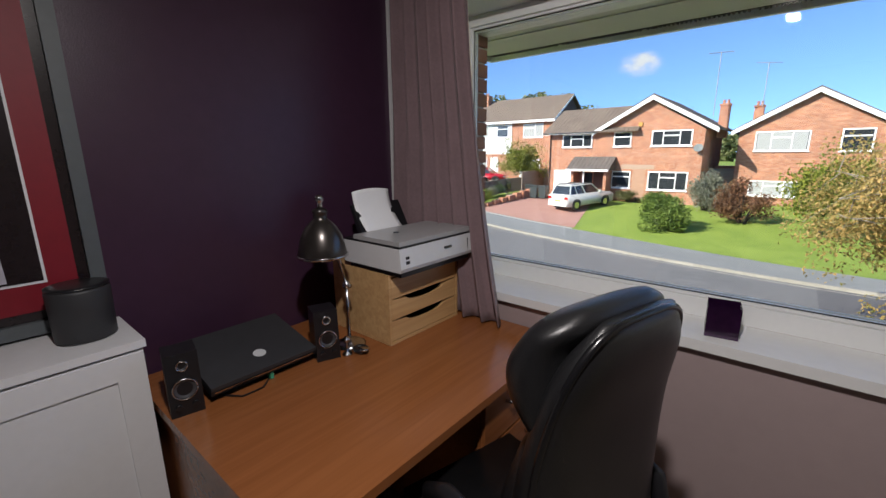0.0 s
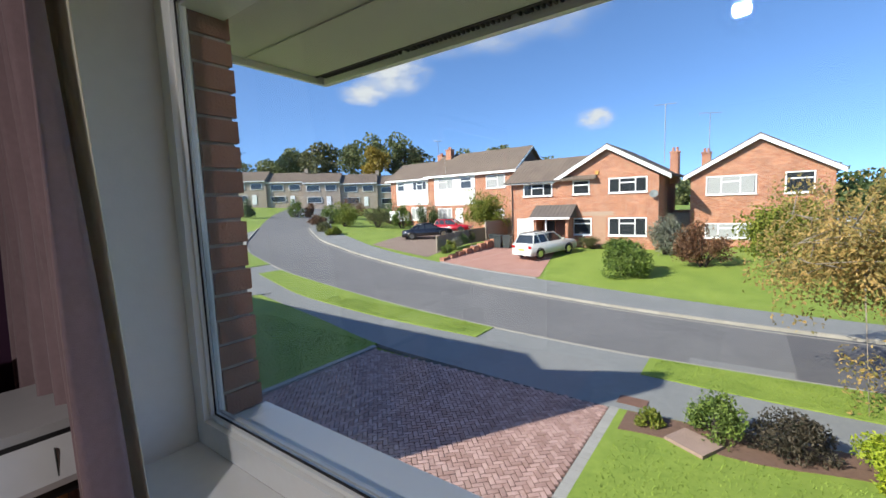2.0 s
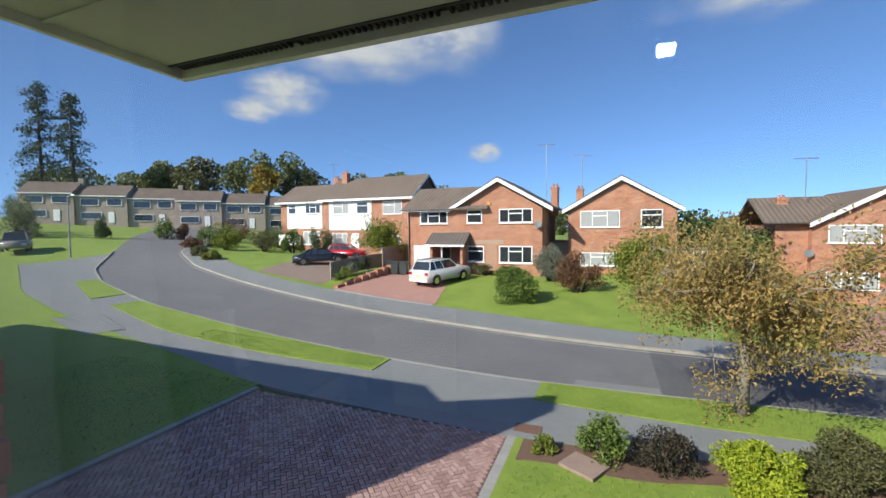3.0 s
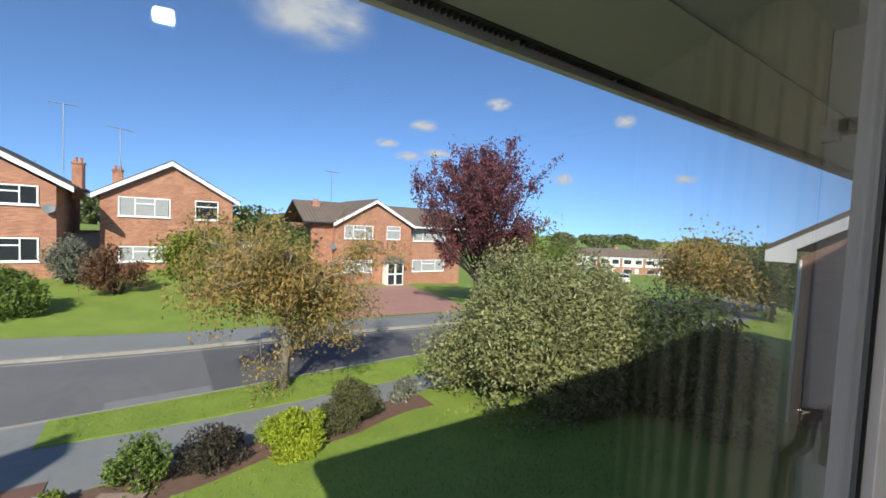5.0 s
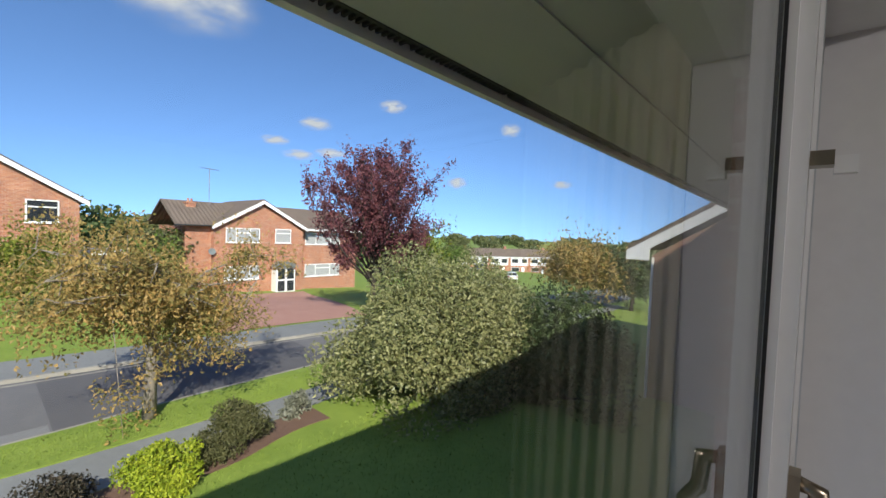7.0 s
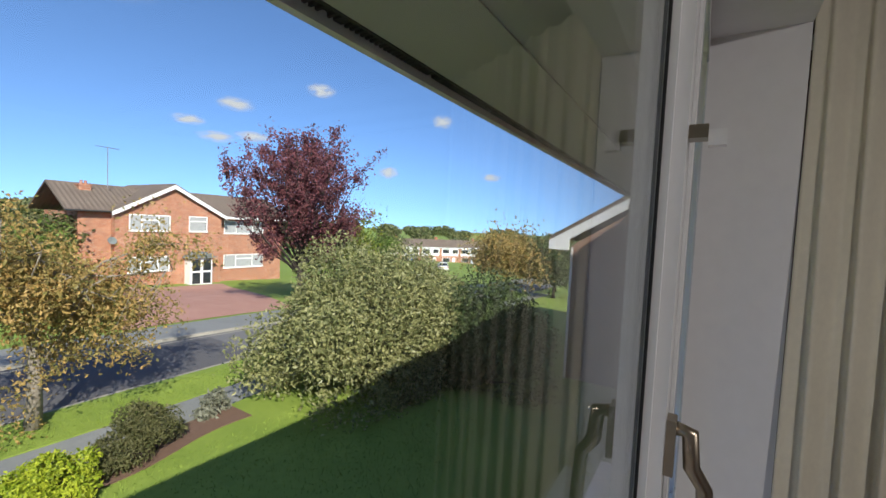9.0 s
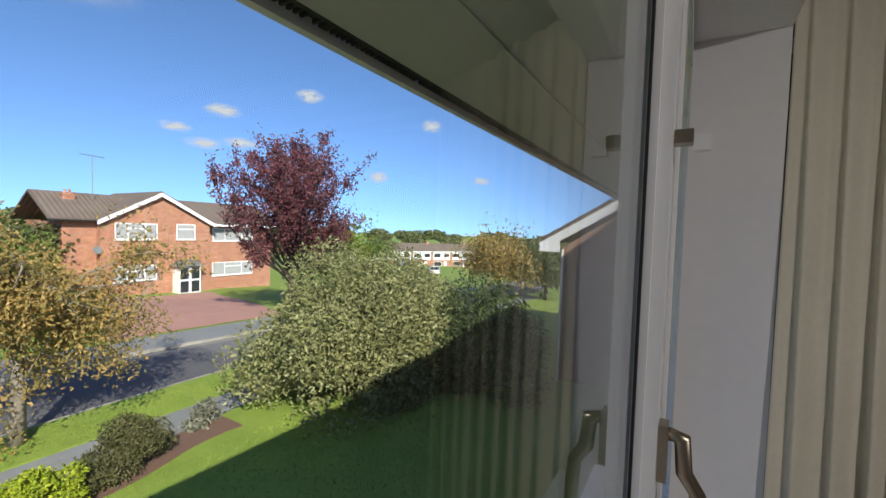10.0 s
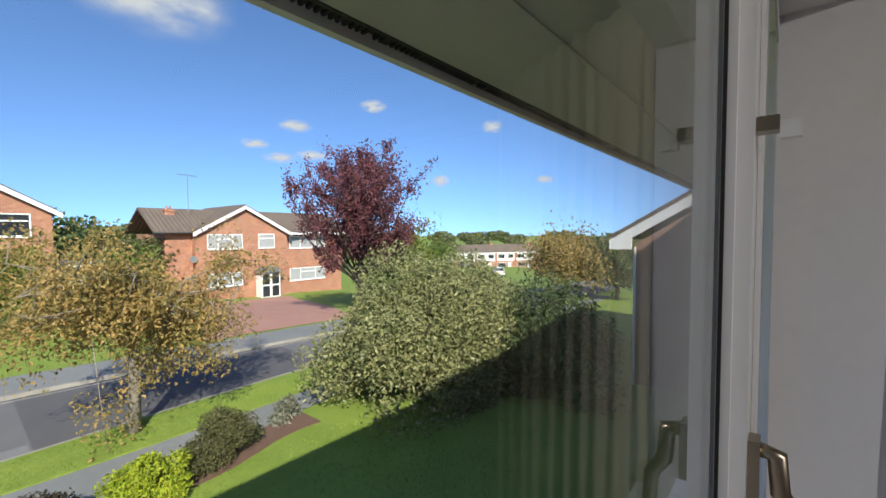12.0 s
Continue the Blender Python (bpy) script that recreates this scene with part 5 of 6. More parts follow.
# ---- plants ----
def leaves_mesh(name, pts, size, material, rng, parent=None, droop=0.0, label="", narrow=0.55):
    """Many small folded leaves at the given places."""
    n = len(pts)
    P = np.array(pts)
    a = rng.normal(size=(n, 3))
    a[:, 2] -= droop
    a /= np.linalg.norm(a, axis=1)[:, None]
    b = np.cross(a, rng.normal(size=(n, 3)))
    b /= np.linalg.norm(b, axis=1)[:, None] + 1e-9
    s = (size * rng.uniform(0.6, 1.35, n))[:, None]
    c = np.cross(a, b) * 0.18
    v = np.stack([P - a * s * 0.5, P + b * s * narrow * 0.5 + c * s, P + a * s * 0.5, P - b * s * narrow * 0.5 + c * s], 1).reshape(-1, 3)
    f = np.arange(4 * n).reshape(n, 4)
    me = bpy.data.meshes.new(name)
    me.from_pydata(v.tolist(), [], f.tolist())
    me.materials.append(material)
    ob = new(name, me)
    if parent:
        ob.parent = parent
    if label:
        ob["label"] = label
    return ob


def tree(name, label, x, y, height, trunk_h, crown_r, leaf_mat, bark, seed, n_leaf, leaf_size, r0=0.14, shape="round", lean=(0, 0), multi=1, squash=1.0, density=0.35, group="", spread=0.16):
    """Tapered trunk, limbs that fork, and clumps of leaves round the twigs, with gaps between."""
    rng = np.random.default_rng(seed)
    t = thing(name, label, "tree", pose(x, y, zg(x, y) - 0.02), group)
    bm = bmesh.new()
    cz = (trunk_h + height) / 2
    hz = (height - trunk_h) / 2
    tips = []
    for s in range(multi):
        off = Vector((rng.uniform(-1, 1), rng.uniform(-1, 1), 0)) * (0.12 * (multi > 1))
        top = Vector((lean[0] + off.x * 6, lean[1] + off.y * 6, height * 0.72))
        pts = [off, off * 1.5 + Vector((lean[0] * 0.15 + rng.uniform(-0.05, 0.05), lean[1] * 0.15, trunk_h * 0.55)), Vector((lean[0] * 0.4, lean[1] * 0.4, trunk_h)) + off * 2.5, top]
        tube(pts, [r0 * 1.35, r0, r0 * 0.8, r0 * 0.18], 9, bm)
    nl = 16
    for k in range(nl):
        a = 2 * math.pi * (k * 0.381966 + rng.uniform(-0.05, 0.05))
        st = rng.uniform(0.1, 0.85)
        base = Vector((lean[0] * st, lean[1] * st, trunk_h * 0.92 + (height * 0.66 - trunk_h) * st))
        if shape == "weep":
            up, out = rng.uniform(0.12, 0.9), rng.uniform(0.5, 0.95)
        else:
            up, out = rng.uniform(0.05, 0.75), rng.uniform(0.55, 0.95)
        end = Vector((math.cos(a) * crown_r * out + lean[0], math.sin(a) * crown_r * out + lean[1], cz + hz * (up * 1.6 - 0.7) * (0.95 if shape != "weep" else 0.8)))
        end.z = min(end.z, height * 0.96)
        mid = base.lerp(end, 0.5) + Vector((0, 0, 0.14 * crown_r))
        tube([base, mid, end], [r0 * 0.42, r0 * 0.22, r0 * 0.06], 6, bm)
        for j in range(6):
            u = rng.uniform(0.35, 1.0)
            p = base.lerp(mid, u * 2) if u < 0.5 else mid.lerp(end, u * 2 - 1)
            q = p + Vector(rng.normal(size=3)) * crown_r * 0.26
            if shape == "weep":
                q.z -= abs(rng.normal()) * 0.16 * crown_r
            tube([p, p.lerp(q, 0.5) + Vector((0, 0, 0.04)), q], [r0 * 0.12, r0 * 0.08, r0 * 0.03], 4, bm)
            tips.append((p + q) / 2)
            tips.append(q)
    part("trunk", bm, bark, t, smooth=True)
    T = np.array([tuple(p) for p in tips])
    idx = rng.integers(0, len(T), n_leaf)
    sc = crown_r * spread * rng.uniform(0.5, 1.3, len(T))[idx]
    P = T[idx] + np.clip(rng.normal(size=(n_leaf, 3)), -1.45, 1.45) * sc[:, None] * np.array([1, 1, 0.8 * squash])
    if shape == "weep":
        P[:, 2] -= np.minimum(np.abs(rng.normal(size=n_leaf)), 1.5) * 0.07 * crown_r
    leaves_mesh("crown", P, leaf_size, leaf_mat, rng, t, 0.5)
    return t


def plume_tree(name, label, x, y, height, rad, leaf_mat, bark, seed, n_leaf, leaf_size):
    """Many limbs that rise and fan out from a short trunk, leafy along their outer length, with loose upright shoots."""
    rng = np.random.default_rng(seed)
    t = thing(name, label, "tree", pose(x, y, zg(x, y) - 0.02))
    bm = tube([(0, 0, 0), (0.05, 0, 1.2), (0.1, 0.05, height * 0.62)], [0.24, 0.18, 0.05], 9)
    P = []
    for k in range(34):
        a = 2 * math.pi * (k * 0.381966 + rng.uniform(-0.04, 0.04))
        e = radians(8 + 78 * ((k + 0.5) / 34) ** 0.8)
        reach = rng.uniform(0.78, 1.08)
        base = Vector((0.05, 0.02, rng.uniform(0.9, 2.6) + 1.6 * (k / 34)))
        end = Vector((rad * reach * math.cos(e) * math.cos(a), rad * reach * math.cos(e) * math.sin(a), height * 0.44 + height * 0.54 * reach * math.sin(e)))
        mid = base.lerp(end, 0.5) + Vector((0, 0, -0.12 * rad * math.cos(e)))
        tube([base, mid, end], [0.08, 0.045, 0.01], 6, bm)
        for j in range(13):
            u = rng.uniform(0.3, 1.0)
            p = base.lerp(mid, u * 2) if u < 0.5 else mid.lerp(end, u * 2 - 1)
            q = p + Vector(rng.normal(size=3)) * 0.45 + Vector((0.25 * math.cos(a), 0.25 * math.sin(a), rng.uniform(0.2, 1.0)))
            tube([p, p.lerp(q, 0.5) + Vector((0, 0, -0.05)), q], [0.022, 0.014, 0.004], 4, bm)
            m = n_leaf // 442
            w = rng.uniform(0.1, 1.0, m)[:, None]
            P.append(np.array(p) * (1 - w) + np.array(q) * w + rng.normal(size=(m, 3)) * rng.uniform(0.1, 0.24))
    part("trunk", bm, bark, t, smooth=True)
    leaves_mesh("crown", np.concatenate(P), leaf_size, leaf_mat, rng, t, 0.2)
    return t


def shrub(name, label, x, y, rx, ry, h, leaf_mat, seed, n, leaf_size, lift=0.0, loose=0.12, category="shrub", zoff=0.0, group="", lumps=16):
    """A bush: many stems from the ground and leafy lumps that make an uneven outline."""
    rng = np.random.default_rng(seed)
    t = thing(name, label, category, pose(x, y, zg(x, y) + zoff), group)
    bm = bmesh.new()
    C, R = [], []
    for k in range(lumps):
        a, e = rng.uniform(0, 2 * math.pi), math.asin(rng.uniform(0.0, 0.97))
        q = 0.66 + rng.uniform(-0.12, 0.1)
        C.append((rx * q * math.cos(a) * math.cos(e), ry * q * math.sin(a) * math.cos(e), lift + (h - lift) * (0.12 + 0.72 * q / 0.66 * math.sin(e))))
        R.append(rng.uniform(0.26, 0.44))
        tube([(0.1 * math.cos(a) * rx, 0.1 * math.sin(a) * ry, 0), (C[-1][0] * 0.5, C[-1][1] * 0.5, C[-1][2] * 0.6), C[-1]], [0.03 * h / 2 + 0.008, 0.02 * h / 2 + 0.005, 0.004], 5, bm)
    part("stems", bm, M_BARKDARK, t)
    C, R = np.array(C), np.array(R)
    idx = rng.integers(0, lumps, n)
    d = rng.normal(size=(n, 3))
    d /= np.linalg.norm(d, axis=1)[:, None]
    rad = R[idx] * (rng.uniform(0.35, 1.0, n) ** 0.5 + loose * rng.normal(size=n))
    P = C[idx] + d * rad[:, None] * np.array([rx, ry, (h - lift) * 0.75])
    P[:, 2] = np.maximum(P[:, 2], 0.03 + lift * 0.6)
    leaves_mesh("foliage", P, leaf_size, leaf_mat, rng, t, 0.1)
    return t


# front garden bed
struct(ribbon("planting_bed", lambda x: near_back(x) - 0.95 - 0.10 * math.sin(2 * x), lambda x: near_back(x) - 0.06, -1.35, 6.4, 40, 6, 0.035, M_SOIL, 0.05), "brown bark-covered planting bed")
slab = part("stepping_stone", box(-0.36, 0.36, -0.3, 0.3, 0, 0.06), M_STONE, bevel=0.012)
slab.matrix_basis = pose(-0.08, 7.85, zg(0, 7.9) + 0.03, 0, 0, -28)
tagged(slab, "square pinkish stone slab set beside the bed", "stone slab")
shrub("shrub", "small yellow-green shrub in the bed", -0.9, 8.2, 0.32, 0.3, 0.34, L_YGREEN, 11, 900, 0.07)
shrub("shrub", "loose green shrub with pale tips", 0.25, 8.35, 0.55, 0.5, 0.78, L_GREEN, 12, 2600, 0.075, loose=0.3)
shrub("shrub", "dark bronze-leaved rounded shrub", 1.35, 8.35, 0.68, 0.5, 0.74, L_PURPDARK, 13, 4200, 0.06)
shrub("shrub", "bright lime-green rounded shrub", 2.78, 8.25, 0.72, 0.58, 0.82, L_LIME, 14, 6500, 0.07)
shrub("shrub", "olive-green rounded shrub in the front bed", 4.25, 8.6, 0.95, 0.66, 0.98, L_OLIVE, 15, 8000, 0.06)
shrub("shrub", "dry straw-coloured tuft beside the hedge", 5.9, 9.4, 0.45, 0.3, 0.55, L_GREY, 16, 700, 0.13, loose=0.3)
# the great bush at the corner of the lawn
shrub("hedge_bush", "huge grey-green evergreen bush with dense small leaves", 10.2, 8.3, 4.0, 2.7, 4.0, L_BUSH, 21, 78000, 0.112, loose=0.07, lumps=44)
shrub("hedge_bush", "grey-green evergreen bush grown into the great one", 13.3, 8.8, 2.5, 2.2, 3.3, L_BUSH, 23, 26000, 0.112, loose=0.10, lumps=22)
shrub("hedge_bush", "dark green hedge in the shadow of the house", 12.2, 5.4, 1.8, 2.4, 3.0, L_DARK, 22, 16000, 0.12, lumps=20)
# street tree and the purple tree across the road
tree("street_tree", "small street tree with thin autumn-brown leaves", 3.35, 11.58, 4.7, 1.9, 2.8, L_BIRCH, M_BARK, 31, 27000, 0.09, 0.12, "weep", (0.1, 0.1), spread=0.105)
plume_tree("purple_tree", "tall purple-leaved tree with upright branches", 16.0, 19.0, 10.0, 4.6, L_PURPLE, M_BARKDARK, 32, 30000, 0.155)
# opposite gardens
shrub("shrub", "rounded dark green shrub on the opposite lawn", -4.9, 23.6, 1.65, 1.4, 2.15, L_GREEN, 41, 7000, 0.15)
tree("tree", "bright green young tree on the opposite lawn", 1.9, 24.8, 4.4, 0.6, 1.45, L_YGREEN, M_BARKDARK, 42, 7500, 0.17, 0.07, "round", spread=0.24)
shrub("shrub", "rusty-leaved arching shrub on the lawn", -1.3, 26.4, 1.5, 1.2, 2.3, L_RUST, 43, 4200, 0.14, lift=0.5, loose=0.25)
shrub("shrub", "silvery shrub before the brick house", -3.6, 29.5, 1.5, 1.2, 2.3, L_GREY, 44, 4200, 0.15, loose=0.2)
shrub("shrub", "low green shrubs below the house windows", -8.6, 30.7, 1.2, 0.5, 0.9, L_OLIVE, 45, 1500, 0.12)
tree("tree", "small leafy tree in front of the white house", -18.9, 33.0, 4.6, 1.4, 1.9, L_YGREEN, M_BARKDARK, 46, 5500, 0.2, 0.08, spread=0.22)
for k, (x, y, r, h, lm) in enumerate([(-35.5, 35.5, 2.4, 2.6, L_OLIVE), (-29.3, 37.4, 1.6, 3.4, L_DARK), (-32.4, 36.4, 1.3, 2.6, L_GREEN), (-39, 33.5, 1.7, 2.0, L_YGREEN), (-43, 34.5, 2.2, 2.5, L_GREEN), (-41, 31, 1.3, 1.3, L_RUST), (-37, 29.0, 1.1, 1.0, L_OLIVE), (-34, 27.6, 0.9, 0.8, L_YGREEN), (-48, 41, 2.5, 2.6, L_YGREEN), (-52, 46, 2.8, 3.0, L_RUST), (-38, 40.5, 2.2, 3.0, L_DARK)]):
    shrub("shrub", "garden shrub beside the upper lawns", x, y, r, r * 0.9, h, lm, 50 + k, 1900, 0.2, group="upper garden shrubs")
for k, (x, y) in enumerate([(-16.9, 24.2), (-17.2, 25.3), (-17.6, 26.6), (-17.9, 28.0), (-18.0, 29.5)]):
    shrub("shrub", "low rockery plant behind the brick wall", x - 0.4, y, 0.55, 0.6, 0.75, (L_GREEN, L_YGREEN, L_GREY, L_DARK, L_OLIVE)[k], 70 + k, 700, 0.12, zoff=0.35, group="rockery plants")
# middle distance
tree("tree", "round autumn tree on the green down the hill", 35.2, 14.6, 6.4, 1.3, 3.4, L_BIRCH, M_BARKDARK, 81, 9000, 0.26, 0.14, spread=0.22)
tree("tree", "yellow-green tree behind the great bush", 21, 21.5, 6.4, 1.5, 2.6, L_YGREEN, M_BARKDARK, 82, 6500, 0.24, 0.12, spread=0.22)
tree("tree", "dark green tree beside the neighbouring house", 44, 13.0, 6.2, 1.0, 3.0, L_DARK, M_BARKDARK, 83, 6000, 0.3, 0.14, spread=0.24)
tree("tree", "dark green tree beside the neighbouring house", 37, 11.0, 5.4, 0.8, 2.6, L_DARK, M_BARKDARK, 84, 5000, 0.3, 0.14, spread=0.24)
for k, (x, y, h) in enumerate([(8.5, 33, 3.4), (10.0, 37, 4.6), (-12, 56, 9), (60, 50, 7), (74, 60, 8), (72, 25, 6)]):
    tree("tree", "garden tree between the houses", x, y, h, h * 0.2, h * 0.42, (L_GREEN, L_OLIVE, L_FAR)[k % 3], M_BARKDARK, 90 + k, 3200, 0.3, 0.12, spread=0.26, group="garden trees")


def wood(name, label, spots, leaf_mat, seed, size=0.8, per=1500):
    """A far wood: trunks and crowns that grow into one another."""
    rng = np.random.default_rng(seed)
    ob = thing(name, label, "woodland", kind="stuff")
    bm = bmesh.new()
    P = []
    for x, y, z, r, h in spots:
        tube([(x, y, z - 3), (x, y, z + h * 0.6)], [0.4, 0.15], 5, bm)
        for j in range(9):
            d = rng.normal(size=3)
            d /= np.linalg.norm(d)
            c = np.array([x, y, z + h * 0.58]) + d * np.array([r, r, h * 0.36]) * 0.62
            q = rng.normal(size=(per // 9, 3))
            q /= np.linalg.norm(q, axis=1)[:, None]
            P.append(c + q * (rng.uniform(0.3, 1, per // 9) ** 0.5)[:, None] * np.array([r, r, h * 0.4]) * 0.45)
    part("trunks", bm, M_BARKDARK, ob)
    leaves_mesh("crowns", np.concatenate(P), size, leaf_mat, rng, ob, 0, "", 0.75)


rg = random.Random(9)
wood("wood", "wooded hill behind the terrace", [(-100 + 10 * k + rg.uniform(-3, 3), 72 + 4.5 * k + rg.uniform(-5, 5), 5.5 - 0.5 * k + rg.uniform(-1, 1), rg.uniform(4.5, 7), rg.uniform(13, 19)) for k in range(7)] + [(-128 + 9 * k, 60 + 3 * k, 3, 6, 16) for k in range(4)], L_FAR, 5, 0.85)
wood("wood", "wooded hill in mixed autumn green", [(-84, 66, 5, 5.5, 14), (-70, 84, 4, 6, 13), (-60, 92, 1, 5, 10), (-52, 100, 1, 6, 10), (-76, 90, 2, 6, 14)], L_OLIVE, 6, 0.85)
wood("wood", "golden autumn tree on the wooded hill", [(-75, 75, 4.5, 4, 13)], L_GOLD, 16, 0.7)
wood("wood", "dark trees behind the opposite houses", [(2 + 7 * k + rg.uniform(-2, 2), 84 + rg.uniform(-6, 6) - k, -6 - 0.35 * k, rg.uniform(4.5, 6.5), rg.uniform(10, 13)) for k in range(8)], L_DARK, 7, 0.75)
wood("wood", "trees that line the distant valley", [(70 + 16 * k + rg.uniform(-5, 5), 150 - 9 * k + rg.uniform(-8, 8), -12, rg.uniform(7, 10), rg.uniform(8, 13)) for k in range(12)], L_FAR, 8, 1.1)
wood("wood", "hazy band of distant woods", [(150 + 26 * k + rg.uniform(-5, 5), 330 - 20 * k + rg.uniform(-12, 12), -12.5, rg.uniform(14, 22), rg.uniform(14, 18)) for k in range(15)], L_FAR, 12, 2.2, 1300)
wood("wood", "hazy trees beyond the houses", [(-90 + 17 * k, 190 + rg.uniform(-10, 10), -8, rg.uniform(9, 13), rg.uniform(13, 19)) for k in range(15)], L_FAR, 13, 1.5)
for k, (x, y, h, r) in enumerate([(-108, 49, 31, 4.6), (-102, 51.5, 29, 4.6)]):
    rng = np.random.default_rng(100 + k)
    t = thing("conifer", "very tall conifer with open tiered branches", "tree", pose(x, y, 0.5))
    bm = tube([(0, 0, -3), (0, 0, h)], [0.6, 0.08], 8)
    P = []
    for j in range(90):
        z = h * (0.3 + 0.7 * (j / 90) ** 0.9)
        a = rng.uniform(0, 6.28)
        L_ = r * (1.1 - z / h) ** 0.6 * rng.uniform(0.55, 1.2) * 1.15
        e = (L_ * math.cos(a), L_ * math.sin(a), z - 0.1 * L_)
        tube([(0, 0, z), (e[0] * 0.5, e[1] * 0.5, z + 0.1), e], [0.08, 0.06, 0.02], 4, bm)
        u = rng.uniform(0.3, 1.05, 34)[:, None]
        P.append(u * np.array(e) + (1 - u) * np.array([0, 0, z]) + rng.normal(size=(34, 3)) * np.array([0.45, 0.45, 0.35]))
    part("trunk", bm, M_BARKDARK, t)
    leaves_mesh("crown", np.concatenate(P), 0.5, L_CONIFER, rng, t, 0.5)
for k, (x, y, h) in enumerate([(-60, 33, 2.6), (-56, 38.5, 3.2), (-54.5, 40, 2.2), (-70, 29, 5), (-74, 31, 5), (-66, 28, 4.4)]):
    shrub("conifer_bush", "dark clipped conifer in front of the terrace", x, y, h * 0.4, h * 0.4, h, (L_DARK, L_GREEN, L_RUST)[k % 3] if k < 3 else L_FAR, 120 + k, 1600, 0.22, group="conifers by the terrace")

# ---- vehicles ----
def wheel(parent, x, y, r=0.34):
    ty = part("wheel", tube([(x, y - 0.11, r), (x, y + 0.11, r)], r, 22), M_TYRE, parent)
    part("rim", tube([(x, y - 0.118, r), (x, y + 0.118, r)], r * 0.66, 14), M_SILVER, ty, "alloy rim")


def car(name, label, m, paint, L=4.6, W=1.84, H=1.7, bonnet=0.30, boot=0.05, belt=0.62, category="car"):
    """A car with its nose along +x: shaped hull, tapered cabin with glass, wheels, lamps and plates."""
    c = thing(name, label, category, m)
    zb = 0.28
    zbelt = H * belt
    prof = [(-L / 2, zb + 0.12), (-L / 2 + 0.05, zb), (L / 2 - 0.12, zb), (L / 2, zb + 0.18), (L / 2 - 0.03, zbelt * 0.78), (L / 2 - 0.35, zbelt * 0.92), (L / 2 - bonnet * L, zbelt + 0.02), (-L / 2 + boot * L, zbelt + 0.04), (-L / 2 - 0.0, zbelt - 0.08)]
    part("body", prism(prof, "y", -W / 2, W / 2), paint, c, bevel=0.07, smooth=True)
    x0, x1 = -L / 2 + boot * L, L / 2 - bonnet * L
    bm = bmesh.new()
    lo = [bm.verts.new(p) for p in ((x0, -W / 2 + 0.06, zbelt), (x1, -W / 2 + 0.06, zbelt), (x1, W / 2 - 0.06, zbelt), (x0, W / 2 - 0.06, zbelt))]
    tx0, tx1, ti = x0 + (0.28 if boot < 0.1 else 0.7), x1 - 0.72, 0.24
    hi = [bm.verts.new(p) for p in ((tx0, -W / 2 + ti, H - 0.06), (tx1, -W / 2 + ti, H - 0.06), (tx1, W / 2 - ti, H - 0.06), (tx0, W / 2 - ti, H - 0.06))]
    for k in range(4):
        bm.faces.new((lo[k], lo[(k + 1) % 4], hi[(k + 1) % 4], hi[k]))
    bm.faces.new(lo[::-1])
    bm.faces.new(hi)
    part("cabin_glass", bm, M_FARGLASS, c, "dark tinted cabin glass")
    part("roof_panel", prism([(tx0 - 0.06, H - 0.075), (tx1 + 0.08, H - 0.075), (tx1 - 0.1, H), (tx0 + 0.1, H)], "y", -W / 2 + ti - 0.03, W / 2 - ti + 0.03), paint, c, bevel=0.02, smooth=True)
    for s in (-1, 1):
        yb, yt = s * (W / 2 - 0.055), s * (W / 2 - ti + 0.0)
        for xb, xt in ((x0 + 0.02, tx0), (x1 - 0.02, tx1), ((x0 + x1) / 2, (tx0 + tx1) / 2), (x0 + 0.24 * (x1 - x0), tx0 + 0.16 * (tx1 - tx0))):
            part("pillar", tube([(xb, yb, zbelt), (xt, yt, H - 0.05)], 0.045, 6), paint, c)
        part("mirror", box(x1 - 0.2, x1 - 0.05, s * (W / 2 + 0.05) - 0.08, s * (W / 2 + 0.05) + 0.08, zbelt, zbelt + 0.15), paint, c, bevel=0.02)
        part("tail_light", box(-L / 2 - 0.015, -L / 2 + 0.12, s * (W / 2 - 0.16) - 0.15, s * (W / 2 - 0.16) + 0.15, zbelt - 0.28, zbelt - 0.10), M_LIGHTRED, c, bevel=0.02)
        part("headlight", box(L / 2 - 0.16, L / 2 + 0.0, s * (W / 2 - 0.24) - 0.17, s * (W / 2 - 0.24) + 0.17, zbelt * 0.62, zbelt * 0.75), M_BULB, c, bevel=0.02)
        part("roof_rail", tube([(tx0 + 0.1, s * (W / 2 - ti), H + 0.02), (tx1 - 0.1, s * (W / 2 - ti), H + 0.02)], 0.02, 6), M_GUTTER, c)
        for x in (-L / 2 + 0.85, L / 2 - 0.88):
            wheel(c, x, s * (W / 2 - 0.10))
            part("wheel_arch", tube([(x + 0.40 * math.cos(a), s * (W / 2 + 0.004), 0.34 + 0.40 * math.sin(a)) for a in [k * math.pi / 10 for k in range(11)]], 0.035, 5), M_BLKPLAST, c)
    part("bumper", box(-L / 2 - 0.05, -L / 2 + 0.12, -W / 2 + 0.06, W / 2 - 0.06, zb + 0.02, zb + 0.24), paint, c, bevel=0.04)
    part("number_plate", box(-L / 2 - 0.02, -L / 2 - 0.001, -0.26, 0.26, zb + 0.34, zb + 0.45), M_PLATE, c, "yellow number plate")
    return c


car("parked_car", "white estate car parked on the pink drive", pose(-10.9, 27.4, zg(-10.9, 27.4) + 0.03, 0, -2.5, 70), M_SUVW)
car("parked_car", "black saloon car parked on the brown drive", pose(-24.0, 30.6, zg(-24, 30.6) + 0.03, 0, -2, 40), M_CARBLK, 4.7, 1.84, 1.42, 0.27, 0.16, 0.64)
